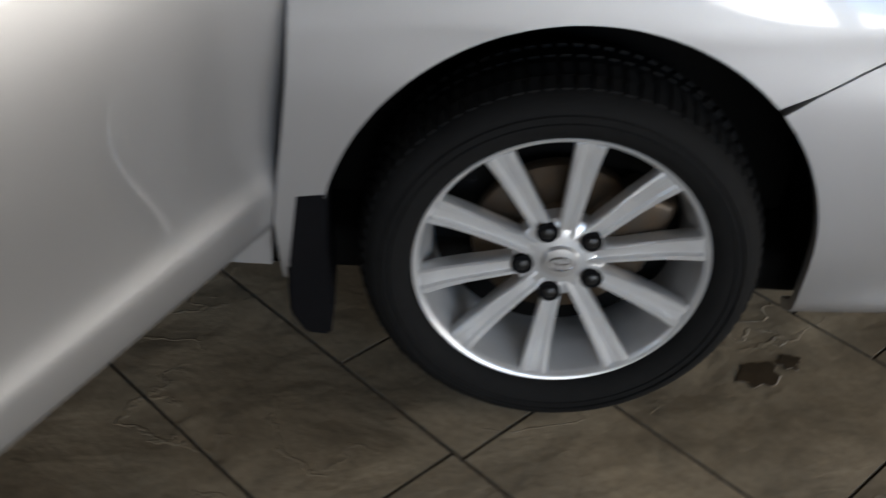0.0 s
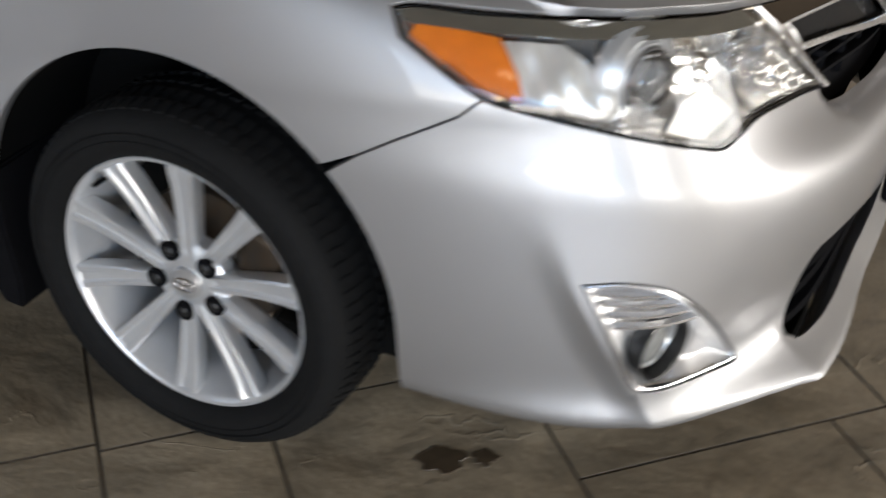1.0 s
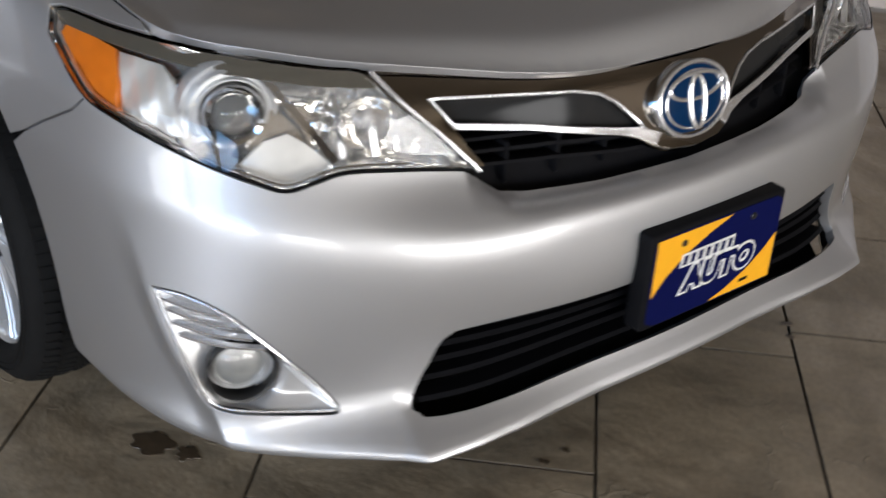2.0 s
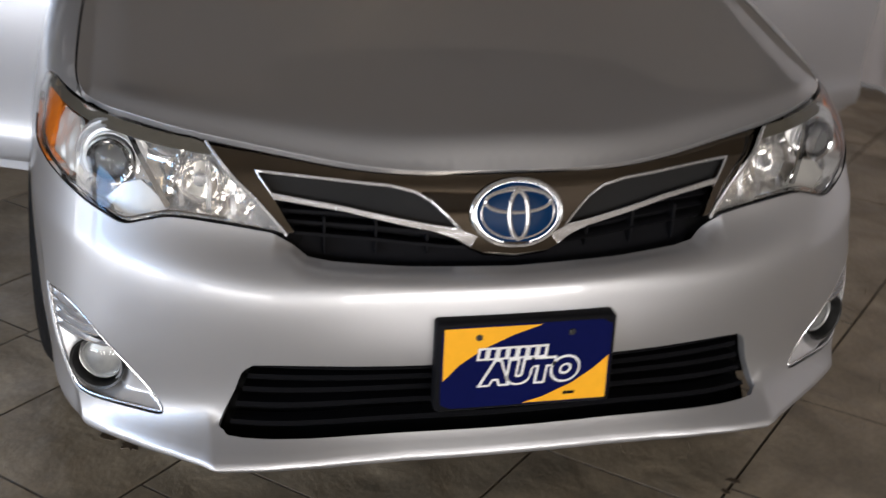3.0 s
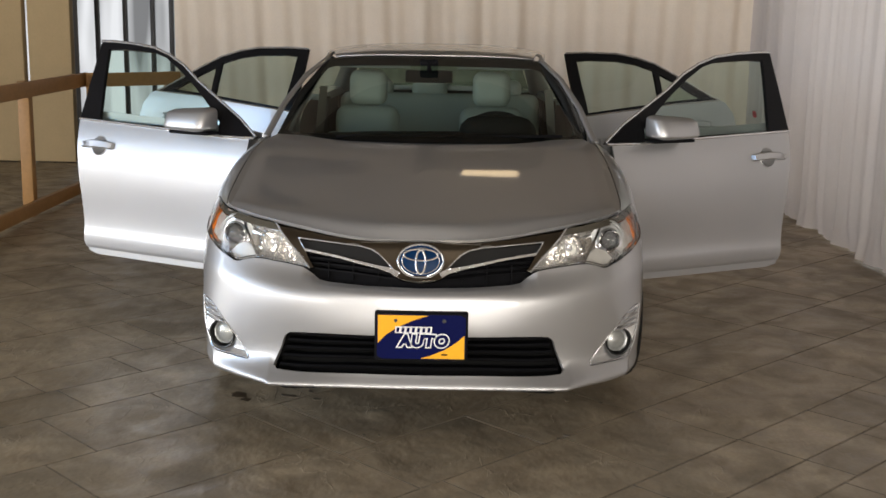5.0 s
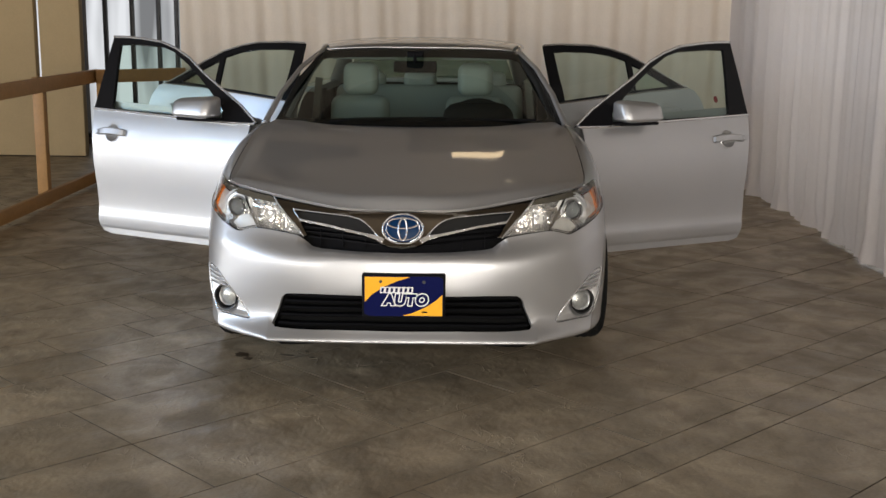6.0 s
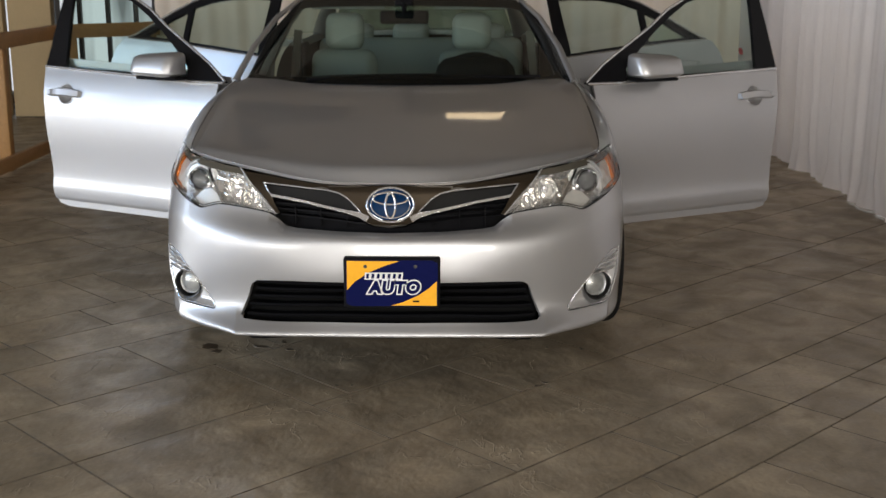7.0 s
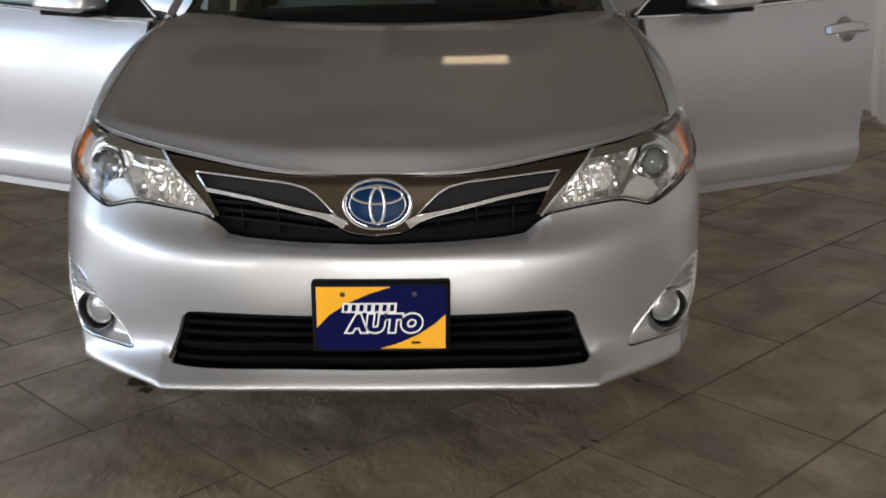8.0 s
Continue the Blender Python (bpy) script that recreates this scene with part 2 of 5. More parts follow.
def spline_basis(knots, at):
    """Rows of weights of a natural cubic spline through the knots, at the places given (straight beyond the ends)."""
    k, n = np.asarray(knots, float), len(knots)
    h = np.diff(k)
    a, b = np.eye(n), np.zeros((n, n))
    for i in range(1, n - 1):
        a[i, i - 1:i + 2] = h[i - 1], 2 * (h[i - 1] + h[i]), h[i]
        b[i, i - 1:i + 2] = 6 / h[i - 1], -6 / h[i - 1] - 6 / h[i], 6 / h[i]
    second = np.linalg.solve(a, b)
    at = np.clip(np.asarray(at, float), k[0], k[-1])
    j = np.clip(np.searchsorted(k, at, side="right") - 1, 0, n - 2)
    u, w = k[j + 1] - at, at - k[j]
    eye, hj = np.eye(n), h[j][:, None]
    u, w = u[:, None], w[:, None]
    return (eye[j] * u + eye[j + 1] * w) / hj + second[j] * (u**3 / hj - u * hj) / 6 + second[j + 1] * (w**3 / hj - w * hj) / 6


plan_half = np.array(PLAN)
plan_full = np.vstack([plan_half[:0:-1] * (1, -1), plan_half])
arc = np.r_[0, np.cumsum(np.hypot(*np.diff(plan_full, axis=0).T))]
arc -= arc[len(PLAN) - 1]
both = lambda rows: np.array([list(r[:0:-1]) + list(r) for r in rows])
rail_z, rail_d = both(RAIL_Z), both(RAIL_D)
V_KNOTS = np.array((0, .05, .11, .27, .375, .435, .53, .64, .71, .82))
V_FINE = np.linspace(0, .82, 200)
V_BASIS = spline_basis(V_KNOTS, V_FINE)


def skin_vals(s, z):
    b = spline_basis(arc, s)
    zz, dd = b @ rail_z.T @ V_BASIS.T, b @ rail_d.T @ V_BASIS.T
    zz = np.maximum.accumulate(zz + np.arange(zz.shape[1]) * 1e-7, axis=1)
    j = np.clip((zz < z[:, None]).sum(1), 1, zz.shape[1] - 1)
    i = np.arange(len(s))
    f = np.clip((z - zz[i, j - 1]) / (zz[i, j] - zz[i, j - 1]), -3, 3)
    d = dd[i, j - 1] + f * (dd[i, j] - dd[i, j - 1])
    # a proud lip under the lower grille with a sharp corner at each end, and a raised fang round each fog lamp
    k = np.abs(s)
    ease = lambda v: (lambda c: c * c * (3 - 2 * c))(np.clip(v, 0, 1))
    chin = ease((.545 + .38 * (z - .217) - k) / .026)
    lip = np.interp(k, (0, .2, .3, .4, .49, .533, .54), (.007, .005, -.001, -.014, -.032, -.043, -.043))
    side = np.interp(k, (.50, .54, .57, .63, .72, .82), (-.043, -.041, -.028, -.015, -.006, 0))
    d = d + chin * lip * np.clip((.285 - z) / .065, 0, 1) + (1 - chin) * side * ease((.32 - z) / .11)
    outer = np.interp(z, (.20, .245, .375, .50, .60, .70), (.848, .868, .945, 1.002, 1.05, 1.08))
    crest = np.clip((outer + .012 - k) / .055, 0, 1)**2
    d = d - .021 * crest * ease((k - .68) / .20) * ease((.60 - z) / .24) * ease((z - .212) / .03)
    e = 1e-3
    p = b @ plan_full
    t = spline_basis(arc, s + e) @ plan_full - spline_basis(arc, s - e) @ plan_full
    t /= np.linalg.norm(t, axis=1)[:, None]
    return np.c_[p[:, 0] - d * t[:, 1], p[:, 1] + d * t[:, 0], z]


def skin(s, z):
    """Points of the skin: s metres along the plan from the middle of the nose (positive to the car's left), z metres up."""
    s, z = np.atleast_1d(np.asarray(s, float)), np.atleast_1d(np.asarray(z, float))
    s, z = np.broadcast_arrays(s, z)
    return skin_vals(s.ravel(), z.ravel())


def skin_top(s):
    return spline_basis(arc, np.atleast_1d(s)) @ rail_z[-1]


# ---- building helpers ----
def part(name, mesh, mat, parent=None, label="", place=None):
    """One mesh object under a thing or a part."""
    if isinstance(mesh, bmesh.types.BMesh):
        bm, mesh = mesh, bpy.data.meshes.new(name)
        bm.to_mesh(mesh)
        bm.free()
    if not mesh.materials:
        mesh.materials.append(mat)
    ob = new(name, mesh)
    if parent is not None:
        ob.parent = parent
    if place is not None:
        ob.matrix_basis = place
    return tagged(ob, label)


def thing(name, label, category, group="", place=None):
    ob = new(name)
    ob.empty_display_size = .1
    if place is not None:
        ob.matrix_basis = place
    return tagged(ob, label, category, group)


def smooth(bm, angle=35):
    bm.normal_update()
    for f in bm.faces:
        f.smooth = True
    for e in bm.edges:
        e.smooth = len(e.link_faces) == 2 and e.calc_face_angle(0) < radians(angle)
    return bm


def inside(poly, pts):
    """Which points lie in the polygon."""
    poly, (x, y) = np.asarray(poly), np.asarray(pts).T
    a, b = poly, np.roll(poly, -1, axis=0)
    hit = np.zeros(len(x), int)
    for (x0, y0), (x1, y1) in zip(a, b):
        if y0 != y1:
            hit += ((y0 > y) != (y1 > y)) & (x < (x1 - x0) * (y - y0) / (y1 - y0) + x0)
    return hit % 2 == 1


def clear_of(poly, pts, gap):
    keep = np.ones(len(pts), bool)
    a, b = np.asarray(poly), np.roll(poly, -1, axis=0)
    for p, q in zip(a, b):
        d = q - p
        t = np.clip(((pts - p) @ d) / max(d @ d, 1e-12), 0, 1)
        keep &= np.hypot(*(pts - p - t[:, None] * d).T) > gap
    return keep


def refine(poly, step):
    out = []
    for p, q in zip(np.asarray(poly, float), np.roll(np.asarray(poly, float), -1, axis=0)):
        n = max(1, int(np.ceil(np.hypot(*(q - p)) / step)))
        out += [p + (q - p) * i / n for i in range(n)]
    return np.array(out)


def grown(poly, by):
    """The polygon moved outwards by so many metres."""
    p = np.asarray(poly, float)
    area = np.sum(p[:, 0] * np.roll(p[:, 1], -1) - np.roll(p[:, 0], -1) * p[:, 1])
    e = np.roll(p, -1, axis=0) - p
    n = np.c_[e[:, 1], -e[:, 0]] * np.sign(area)
    n /= np.maximum(np.linalg.norm(n, axis=1), 1e-9)[:, None]
    m = n + np.roll(n, 1, axis=0)
    m /= np.maximum((m * m).sum(1) / 2, .6)[:, None]
    return p + m * by


def rounded(poly, r=.3, times=2):
    """Corner cutting, for outlines without hard corners."""
    p = np.asarray(poly, float)
    for _ in range(times):
        q = np.roll(p, -1, axis=0)
        p = np.stack([p * (1 - r) + q * r, p * r + q * (1 - r)], 1).reshape(-1, 2)
    return p


def sheet(fn, outline, holes=(), step=.015, rim=.012, sink=0.0, back=False):
    """A panel cut out of the surface fn(a, b) by an outline and holes in (a, b), with its edges turned in by rim. Normals are the surface's own."""
    from mathutils.geometry import delaunay_2d_cdt
    loops = [refine(outline, step)] + [refine(h, step) for h in holes]
    lo, hi = loops[0].min(0), loops[0].max(0)
    ga, gb = np.meshgrid(np.arange(lo[0], hi[0] + step, step), np.arange(lo[1], hi[1] + step, step))
    ga[1::2] += step / 2
    grid = np.c_[ga.ravel(), gb.ravel()]
    grid = grid[inside(loops[0], grid) & clear_of(loops[0], grid, step * .45)]
    for h in loops[1:]:
        grid = grid[~inside(h, grid) & clear_of(h, grid, step * .45)]
    pts, edges = [], []
    for lp in loops:
        k = len(pts)
        pts += [tuple(p) for p in lp]
        edges += [(k + i, k + (i + 1) % len(lp)) for i in range(len(lp))]
    rims = len(pts)
    pts += [tuple(p) for p in grid]
    v, _, f, *_ = delaunay_2d_cdt([Vector(p) for p in pts], edges, [], 0, 1e-7)
    v, f = np.array([tuple(p) for p in v]), np.array([t for t in f if len(t) == 3])
    mid = v[f].mean(1)
    keep = inside(loops[0], mid)
    for h in loops[1:]:
        keep &= ~inside(h, mid)
    f = f[keep]
    e = 2e-3
    p3 = fn(v[:, 0], v[:, 1])
    da = fn(v[:, 0] + e, v[:, 1]) - fn(v[:, 0] - e, v[:, 1])
    db = fn(v[:, 0], v[:, 1] + e) - fn(v[:, 0], v[:, 1] - e)
    nor = np.cross(da, db)
    nor /= np.maximum(np.linalg.norm(nor, axis=1), 1e-12)[:, None]
    p3 = p3 - nor * sink
    count = {}
    for t in f:
        for i in range(3):
            count[(t[i], t[(i + 1) % 3])] = 1
    border = [(a, b) for a, b in count if (b, a) not in count]
    verts, norms, faces = list(map(tuple, p3)), list(map(tuple, nor)), [tuple(t) for t in f]
    if rim:
        # a small rounded turn, then the edge itself
        top, low = {}, {}
        side = {}
        for a, b in border:
            d = np.cross(p3[b] - p3[a], (nor[a] + nor[b]) / 2)
            d /= max(np.linalg.norm(d), 1e-12)
            for i in (a, b):
                side[i] = side.get(i, 0) + d
        for i, d in side.items():
            d = d / max(np.linalg.norm(d), 1e-12)
            soft = (d + nor[i]) / np.linalg.norm(d + nor[i])
            top[i] = len(verts)
            verts.append(tuple(p3[i] + d * .0006 - nor[i] * .0016)), norms.append(tuple(d * .8 + soft * .2))
            low[i] = len(verts)
            verts.append(tuple(p3[i] + d * .0006 - nor[i] * rim)), norms.append(tuple(d))
        for a, b in border:
            faces += [(b, a, top[a], top[b]), (top[b], top[a], low[a], low[b])]
    if back:
        k = len(verts)
        verts += list(map(tuple, p3 - nor * max(rim, .003)))
        norms += list(map(tuple, -nor))
        faces += [(t[2] + k, t[1] + k, t[0] + k) for t in f]
    me = bpy.data.meshes.new("panel")
    me.from_pydata(verts, [], faces)
    me.polygons.foreach_set("use_smooth", [True] * len(me.polygons))
    me.normals_split_custom_set_from_vertices([Vector(q).normalized() for q in norms])
    return me


def curved(points, sharp=(), n=4):
    """A closed outline drawn smoothly through its points, with corners only at those named; n steps between two points."""
    p = np.asarray(points, float)
    m, out = len(p), []
    for i in range(m):
        j = (i + 1) % m
        t0 = p[j] - p[i] if i in sharp else (p[j] - p[i - 1]) / 2
        t1 = p[j] - p[i] if j in sharp else (p[(j + 1) % m] - p[i]) / 2
        for u in np.arange(n) / n:
            out.append(p[i] * (2 * u**3 - 3 * u**2 + 1) + t0 * (u**3 - 2 * u**2 + u) + p[j] * (3 * u**2 - 2 * u**3) + t1 * (u**3 - u**2))
    return np.array(out)


def mirrored(poly):
    """A closed outline from its half at positive a, running from the middle round to the middle."""
    p = np.asarray(poly, float)
    return np.vstack([p, p[::-1] * (-1, 1)])


def box(bm, size, at=(0, 0, 0), turn=None, bevel=.0, seg=2):
    """A box, bevelled, added to bm."""
    made = bmesh.ops.create_cube(bm, size=1)["verts"]
    bmesh.ops.scale(bm, vec=size, verts=made)
    if bevel:
        edges = list({e for v in made for e in v.link_edges})
        made = list({v for f in bmesh.ops.bevel(bm, geom=edges, offset=bevel, segments=seg, affect="EDGES", profile=.5)["faces"] for v in f.verts} | {v for v in made if v.is_valid})
    m = Matrix.Translation(at) @ (turn.to_4x4() if turn is not None else Matrix())
    bmesh.ops.transform(bm, matrix=m, verts=made)
    return made


def block(size, at=(0, 0, 0), turn=None, bevel=.004, seg=2):
    bm = bmesh.new()
    box(bm, size, at, turn, bevel, seg)
    return smooth(bm, 50)


def lathe(profile, around="Y", steps=64, at=(0, 0, 0), whole=360):
    """A profile of (radius, height) turned round an axis."""
    bm = bmesh.new()
    rings = []
    n = steps if whole == 360 else steps + 1
    for i in range(n):
        a = radians(whole) * i / steps
        ring = []
        for r, h in profile:
            c, s = r * math.cos(a), r * math.sin(a)
            co = {"Y": (c, h, s), "Z": (c, s, h), "X": (h, c, s)}[around]
            ring.append(bm.verts.new(Vector(co) + Vector(at)))
        rings.append(ring)
    for i in range(steps):
        a, b = rings[i], rings[(i + 1) % n]
        for j in range(len(profile) - 1):
            bm.faces.new((a[j], a[j + 1], b[j + 1], b[j]))
    bmesh.ops.remove_doubles(bm, verts=bm.verts[:], dist=1e-6)
    bmesh.ops.recalc_face_normals(bm, faces=bm.faces[:])
    return smooth(bm, 40)


def sweep(path, section, up=(0, 0, 1), closed=False, ends=True, scale=None):
    """A section of (side, up) points drawn along a path of 3D points."""
    bm = bmesh.new()
    path = [Vector(p) for p in path]
    n, rings = len(path), []
    for i, p in enumerate(path):
        a, b = (path[i - 1], path[(i + 1) % n]) if closed else (path[max(i - 1, 0)], path[min(i + 1, n - 1)])
        t = (b - a).normalized()
        side = t.cross(Vector(up)).normalized()
        over = side.cross(t)
        k = scale[i] if scale is not None else 1
        rings.append([bm.verts.new(p + side * u * k + over * w * k) for u, w in section])
    m = len(section)
    for i in range(n if closed else n - 1):
        a, b = rings[i], rings[(i + 1) % n]
        for j in range(m):
            bm.faces.new((a[j], a[(j + 1) % m], b[(j + 1) % m], b[j]))
    if ends and not closed:
        bm.faces.new(rings[0])
        bm.faces.new(rings[-1][::-1])
    bmesh.ops.recalc_face_normals(bm, faces=bm.faces[:])
    return smooth(bm, 40)


def circle(r, n=8, squash=1.0):
    return [(r * math.cos(2 * math.pi * i / n), squash * r * math.sin(2 * math.pi * i / n)) for i in range(n)]


def skin_line(points, sink=0.0, step=.02):
    """3D points along a polyline of (s, z) on the car's skin, sunk below it."""
    out = []
    pts = np.asarray(points, float)
    for p, q in zip(pts, pts[1:]):
        n = max(1, int(np.ceil(np.hypot(*(q - p)) / step)))
        out += [p + (q - p) * i / n for i in range(n)]
    out = np.array(out + [pts[-1]])
    return sunk(skin, sink)(out[:, 0], out[:, 1])


def sunk(fn, depth):
    """The same surface, moved in by depth."""
    def inner(a, b):
        a, b = np.atleast_1d(np.asarray(a, float)), np.atleast_1d(np.asarray(b, float))
        a, b = np.broadcast_arrays(a, b)
        a, b = a.ravel(), b.ravel()
        e = 2e-3
        n = np.cross(fn(a + e, b) - fn(a - e, b), fn(a, b + e) - fn(a, b - e))
        n /= np.maximum(np.linalg.norm(n, axis=1), 1e-12)[:, None]
        d = depth(a, b) if callable(depth) else depth
        return fn(a, b) - n * (d[:, None] if isinstance(d, np.ndarray) else d)
    return inner


# ---- the showroom ----
X0, X1, Y0, Y1, TOP = -8.2, 8.5, -8.5, 3.6, 3.3


def setting(name, mesh, mat, label, category, parent=None):
    ob = part(name, mesh, mat, parent, label)
    return tagged(ob, category=category, kind="structure")


floor = setting("floor", block((X1 - X0 + .4, Y1 - Y0 + .4, .20), ((X0 + X1) / 2, (Y0 + Y1) / 2, -.112), bevel=0), JOINT, "stamped concrete floor with dark joints", "floor")
setting("ceiling", block((X1 - X0 + .4, Y1 - Y0 + .4, .2), ((X0 + X1) / 2, (Y0 + Y1) / 2, TOP + .1), bevel=0), CEIL, "brownish showroom ceiling", "ceiling")


def wall_with_windows(name, along, at, lo, hi, openings, thick=.2):
    """An upright wall along x or y with openings (lo, hi, sill, head) right through it."""
    bm = bmesh.new()
    cuts = [lo] + [v for o in openings for v in o[:2]] + [hi]
    def piece(a, b, z0, z1):
        if b - a > 1e-4 and z1 - z0 > 1e-4:
            size = (b - a, thick, z1 - z0) if along == "x" else (thick, b - a, z1 - z0)
            mid = ((a + b) / 2, at, (z0 + z1) / 2) if along == "x" else (at, (a + b) / 2, (z0 + z1) / 2)
            box(bm, size, mid)
    for i in range(0, len(cuts), 2):
        piece(cuts[i], cuts[i + 1], 0, TOP)
    for a, b, z0, z1 in openings:
        piece(a, b, 0, z0)
        piece(a, b, z1, TOP)
    return setting(name, bm, WALL, "plain painted showroom wall", "wall")


front_open = [(-6.9, -3.3, .12, 2.38), (-1.35, .55, .12, 2.38), (.65, 3.35, .12, 2.38)]
side_open = [(-.85, 1.65, .28, 3.18), (2.15, 4.65, .28, 3.18), (5.15, 7.65, .28, 3.18)]
wall_with_windows("wall_south", "y", X1 + .1, Y0, Y1, front_open)
wall_with_windows("wall_west", "x", Y0 - .1, X0, X1, side_open)
wall_with_windows("wall_east", "x", Y1 + .1, X0, X1, [(-5.0, -2.2, .2, 2.45), (-1.8, 1.0, .2, 2.45)])
wall_with_windows("wall_north", "y", X0 - .1, Y0, Y1, [(-4.86, -4.52, .1, 2.9), (-4.18, -2.6, .1, 2.9)])

# far window behind the rail, with black bars and pale light behind
far_window = tagged(thing("window_1", "tall window with black glazing bars and daylight behind", "window"), kind="structure")
for wy in (-4.15, -3.856, -3.548, -3.246, -3.041, -2.64):
    part("window_bar", block((.06, .045, 2.8), (X0 + .14, wy, 1.5)), FRAME_BLACK, far_window)
for wz in (.12, 1.75, 2.88):
    part("window_rail", block((.05, 1.56, .05), (X0 + .14, -3.395, wz)), FRAME_BLACK, far_window)
part("backdrop", block((.02, 3.4, 3.2), (X0 - 1.4, -3.9, 1.6), bevel=0), OUTSIDE, far_window)
def drape(name, start, end, height, folds, depth, label, seed, cloth):
    """A hanging cloth with uneven folds, from start to end."""
    rnd = random.Random(seed)
    a, b = Vector((*start, 0)), Vector((*end, 0))
    run = (b - a).length
    t = (b - a) / run
    n = Vector((-t.y, t.x, 0))
    ph = [rnd.uniform(0, 6.28) for _ in range(8)]
    cols, rows = int(run / .025), 14
    bm = bmesh.new()
    grid = []
    for j in range(rows + 1):
        z = .012 + (height - .012) * j / rows
        line = []
        for i in range(cols + 1):
            u = run * i / cols
            w = u + .04 * math.sin(u * 2.1 + ph[0]) + .03 * math.sin(z * 1.3 + u * .9 + ph[1])
            o = math.sin(w * folds + ph[2]) * (.6 + .4 * math.sin(u * 1.7 + ph[3])) + .45 * math.sin(w * folds * 1.9 + ph[4]) + .25 * math.sin(w * folds * 3.3 + ph[5] + z * .4)
            flare = 1.15 - .25 * z / height
            o = depth * flare * o + .05 * math.sin(u * .8 + ph[6]) + (.03 * math.sin(u * 9 + ph[7]) if j == 0 else 0)
            line.append(bm.verts.new(a + t * u + n * o + Vector((0, 0, z))))
        grid.append(line)
    for j in range(rows):
        for i in range(cols):
            bm.faces.new((grid[j][i], grid[j][i + 1], grid[j + 1][i + 1], grid[j + 1][i]))
    for f in bm.faces:
        f.smooth = True
    return tagged(part(name, bm, cloth, None, label), category="curtain")


drape("curtain", (-5.6, -2.42), (-5.6, 2.72), 2.45, 15, .024, "long pale curtain hanging in folds to the floor", 3, CURTAIN)
drape("curtain", (-5.55, 2.70), (1.2, 2.90), 2.45, 15, .027, "long white curtain gathered in soft folds along the side", 5, SIDE_CURTAIN)

# beige upright panels beyond the rail
for k, (py, w) in enumerate(((-5.13, 1.70), (-4.01, .43))):
    tagged(part("wall_panel", block((.12, w, TOP - .02), (-7.0, py, TOP / 2), bevel=.006), BEIGE, None, "plain beige upright wall panel beyond the rail"), category="wall panel", group="beige panels")


def wooden_rail(a, b, posts):
    """A timber barrier: posts, a broad top rail and a bottom rail."""
    rail = thing("wooden_railing", "pale pine railing with square posts on the floor", "railing")
    a, b = Vector((*a, 0)), Vector((*b, 0))
    t = (b - a).normalized()
    turn = Matrix.Rotation(math.atan2(t.y, t.x), 3, "Z")
    mid, run = (a + b) / 2, (b - a).length
    part("top_rail", block((run, .038, .115), mid + Vector((0, 0, .965)), turn), WOOD, rail)
    part("bottom_rail", block((run, .038, .10), mid + Vector((0, 0, .075)), turn), WOOD, rail)
    for u in posts:
        p = a + t * u
        part("post", block((.085, .085, 1.02), p + Vector((0, 0, .51)) - Matrix.Rotation(math.pi / 2, 3, "Z") @ t * .064, turn), WOOD, rail)
    return rail


wooden_rail((-5.06, -3.06), (-.6, -3.06), (1.28, 2.58, 3.88))
wooden_rail((-5.48, -2.36), (-4.92, -3.02), (.06, .78))

# ceiling panels that shine: the hood mirrors the first, the other three are added
for lx, ly in ((-3.74, .44), (-3.4, -4.6), (1.4, -4.6), (5.2, -4.6)):
    lamp = thing("ceiling_lamp", "flat rectangular ceiling lamp with a warm diffuser", "ceiling lamp", "ceiling lamps")
    part("lamp_frame", block((.30, .52, .03), (lx, ly, TOP - .016), bevel=.004), WHITE, lamp)
    part("diffuser", block((.26, .47, .012), (lx, ly, TOP - .038), bevel=.003), PANEL_GLOW, lamp)

# an unseen paler field of ceiling, added to brighten what the hood reflects
setting("bounce_panel", block((3.3, 6.3, .006), (-4.15, .25, TOP - .003), bevel=0), HOOD_BOUNCE, "unseen pale ceiling area added for the hood to reflect", "ceiling")

# dark recessed panels that break up the ceiling
for px, py, wx, wy in ((-4.72, .35, 1.65, 1.20), (-3.95, -1.20, .70, .95)):
    tagged(part("ceiling_panel", block((wx, wy, .04), (px, py, TOP - .012), bevel=.006), FRAME_BLACK, None, "dark flat panel set in the showroom ceiling"), category="ceiling panel", group="dark ceiling panels")


# ---- the car ----
car = thing("car", "silver four-door saloon with all doors open on stamped floor", "car")

LAMP = curved([(.424, .642), (.49, .698), (.555, .749), (.607, .790), (.68, .801), (.80, .814), (.93, .820), (1.02, .8215), (1.10, .823), (1.19, .826), (1.222, .821),
                 (1.205, .79), (1.145, .757), (1.085, .728), (1.018, .714), (.943, .698), (.86, .679), (.787, .661), (.737, .650), (.69, .660), (.643, .667), (.545, .658)], sharp=(0, 10, 11))
FOG = curved([(.938, .484), (.88, .487), (.82, .468), (.765, .420), (.711, .358), (.664, .297), (.672, .286), (.764, .290), (.836, .296), (.863, .318), (.886, .372), (.910, .428)], sharp=(0, 5))
LOWER = [(0, .421), (.26, .418), (.455, .412), (.488, .405), (.506, .388), (.520, .352), (.548, .290), (.538, .276), (.50, .268), (.27, .265), (0, .264)]
SEAM = [(1.310, .600), (1.256, .621), (1.20, .654), (1.116, .699), (1.090, .722)]
AX, AZ, AR = .008, .336, .374            # wheel arch


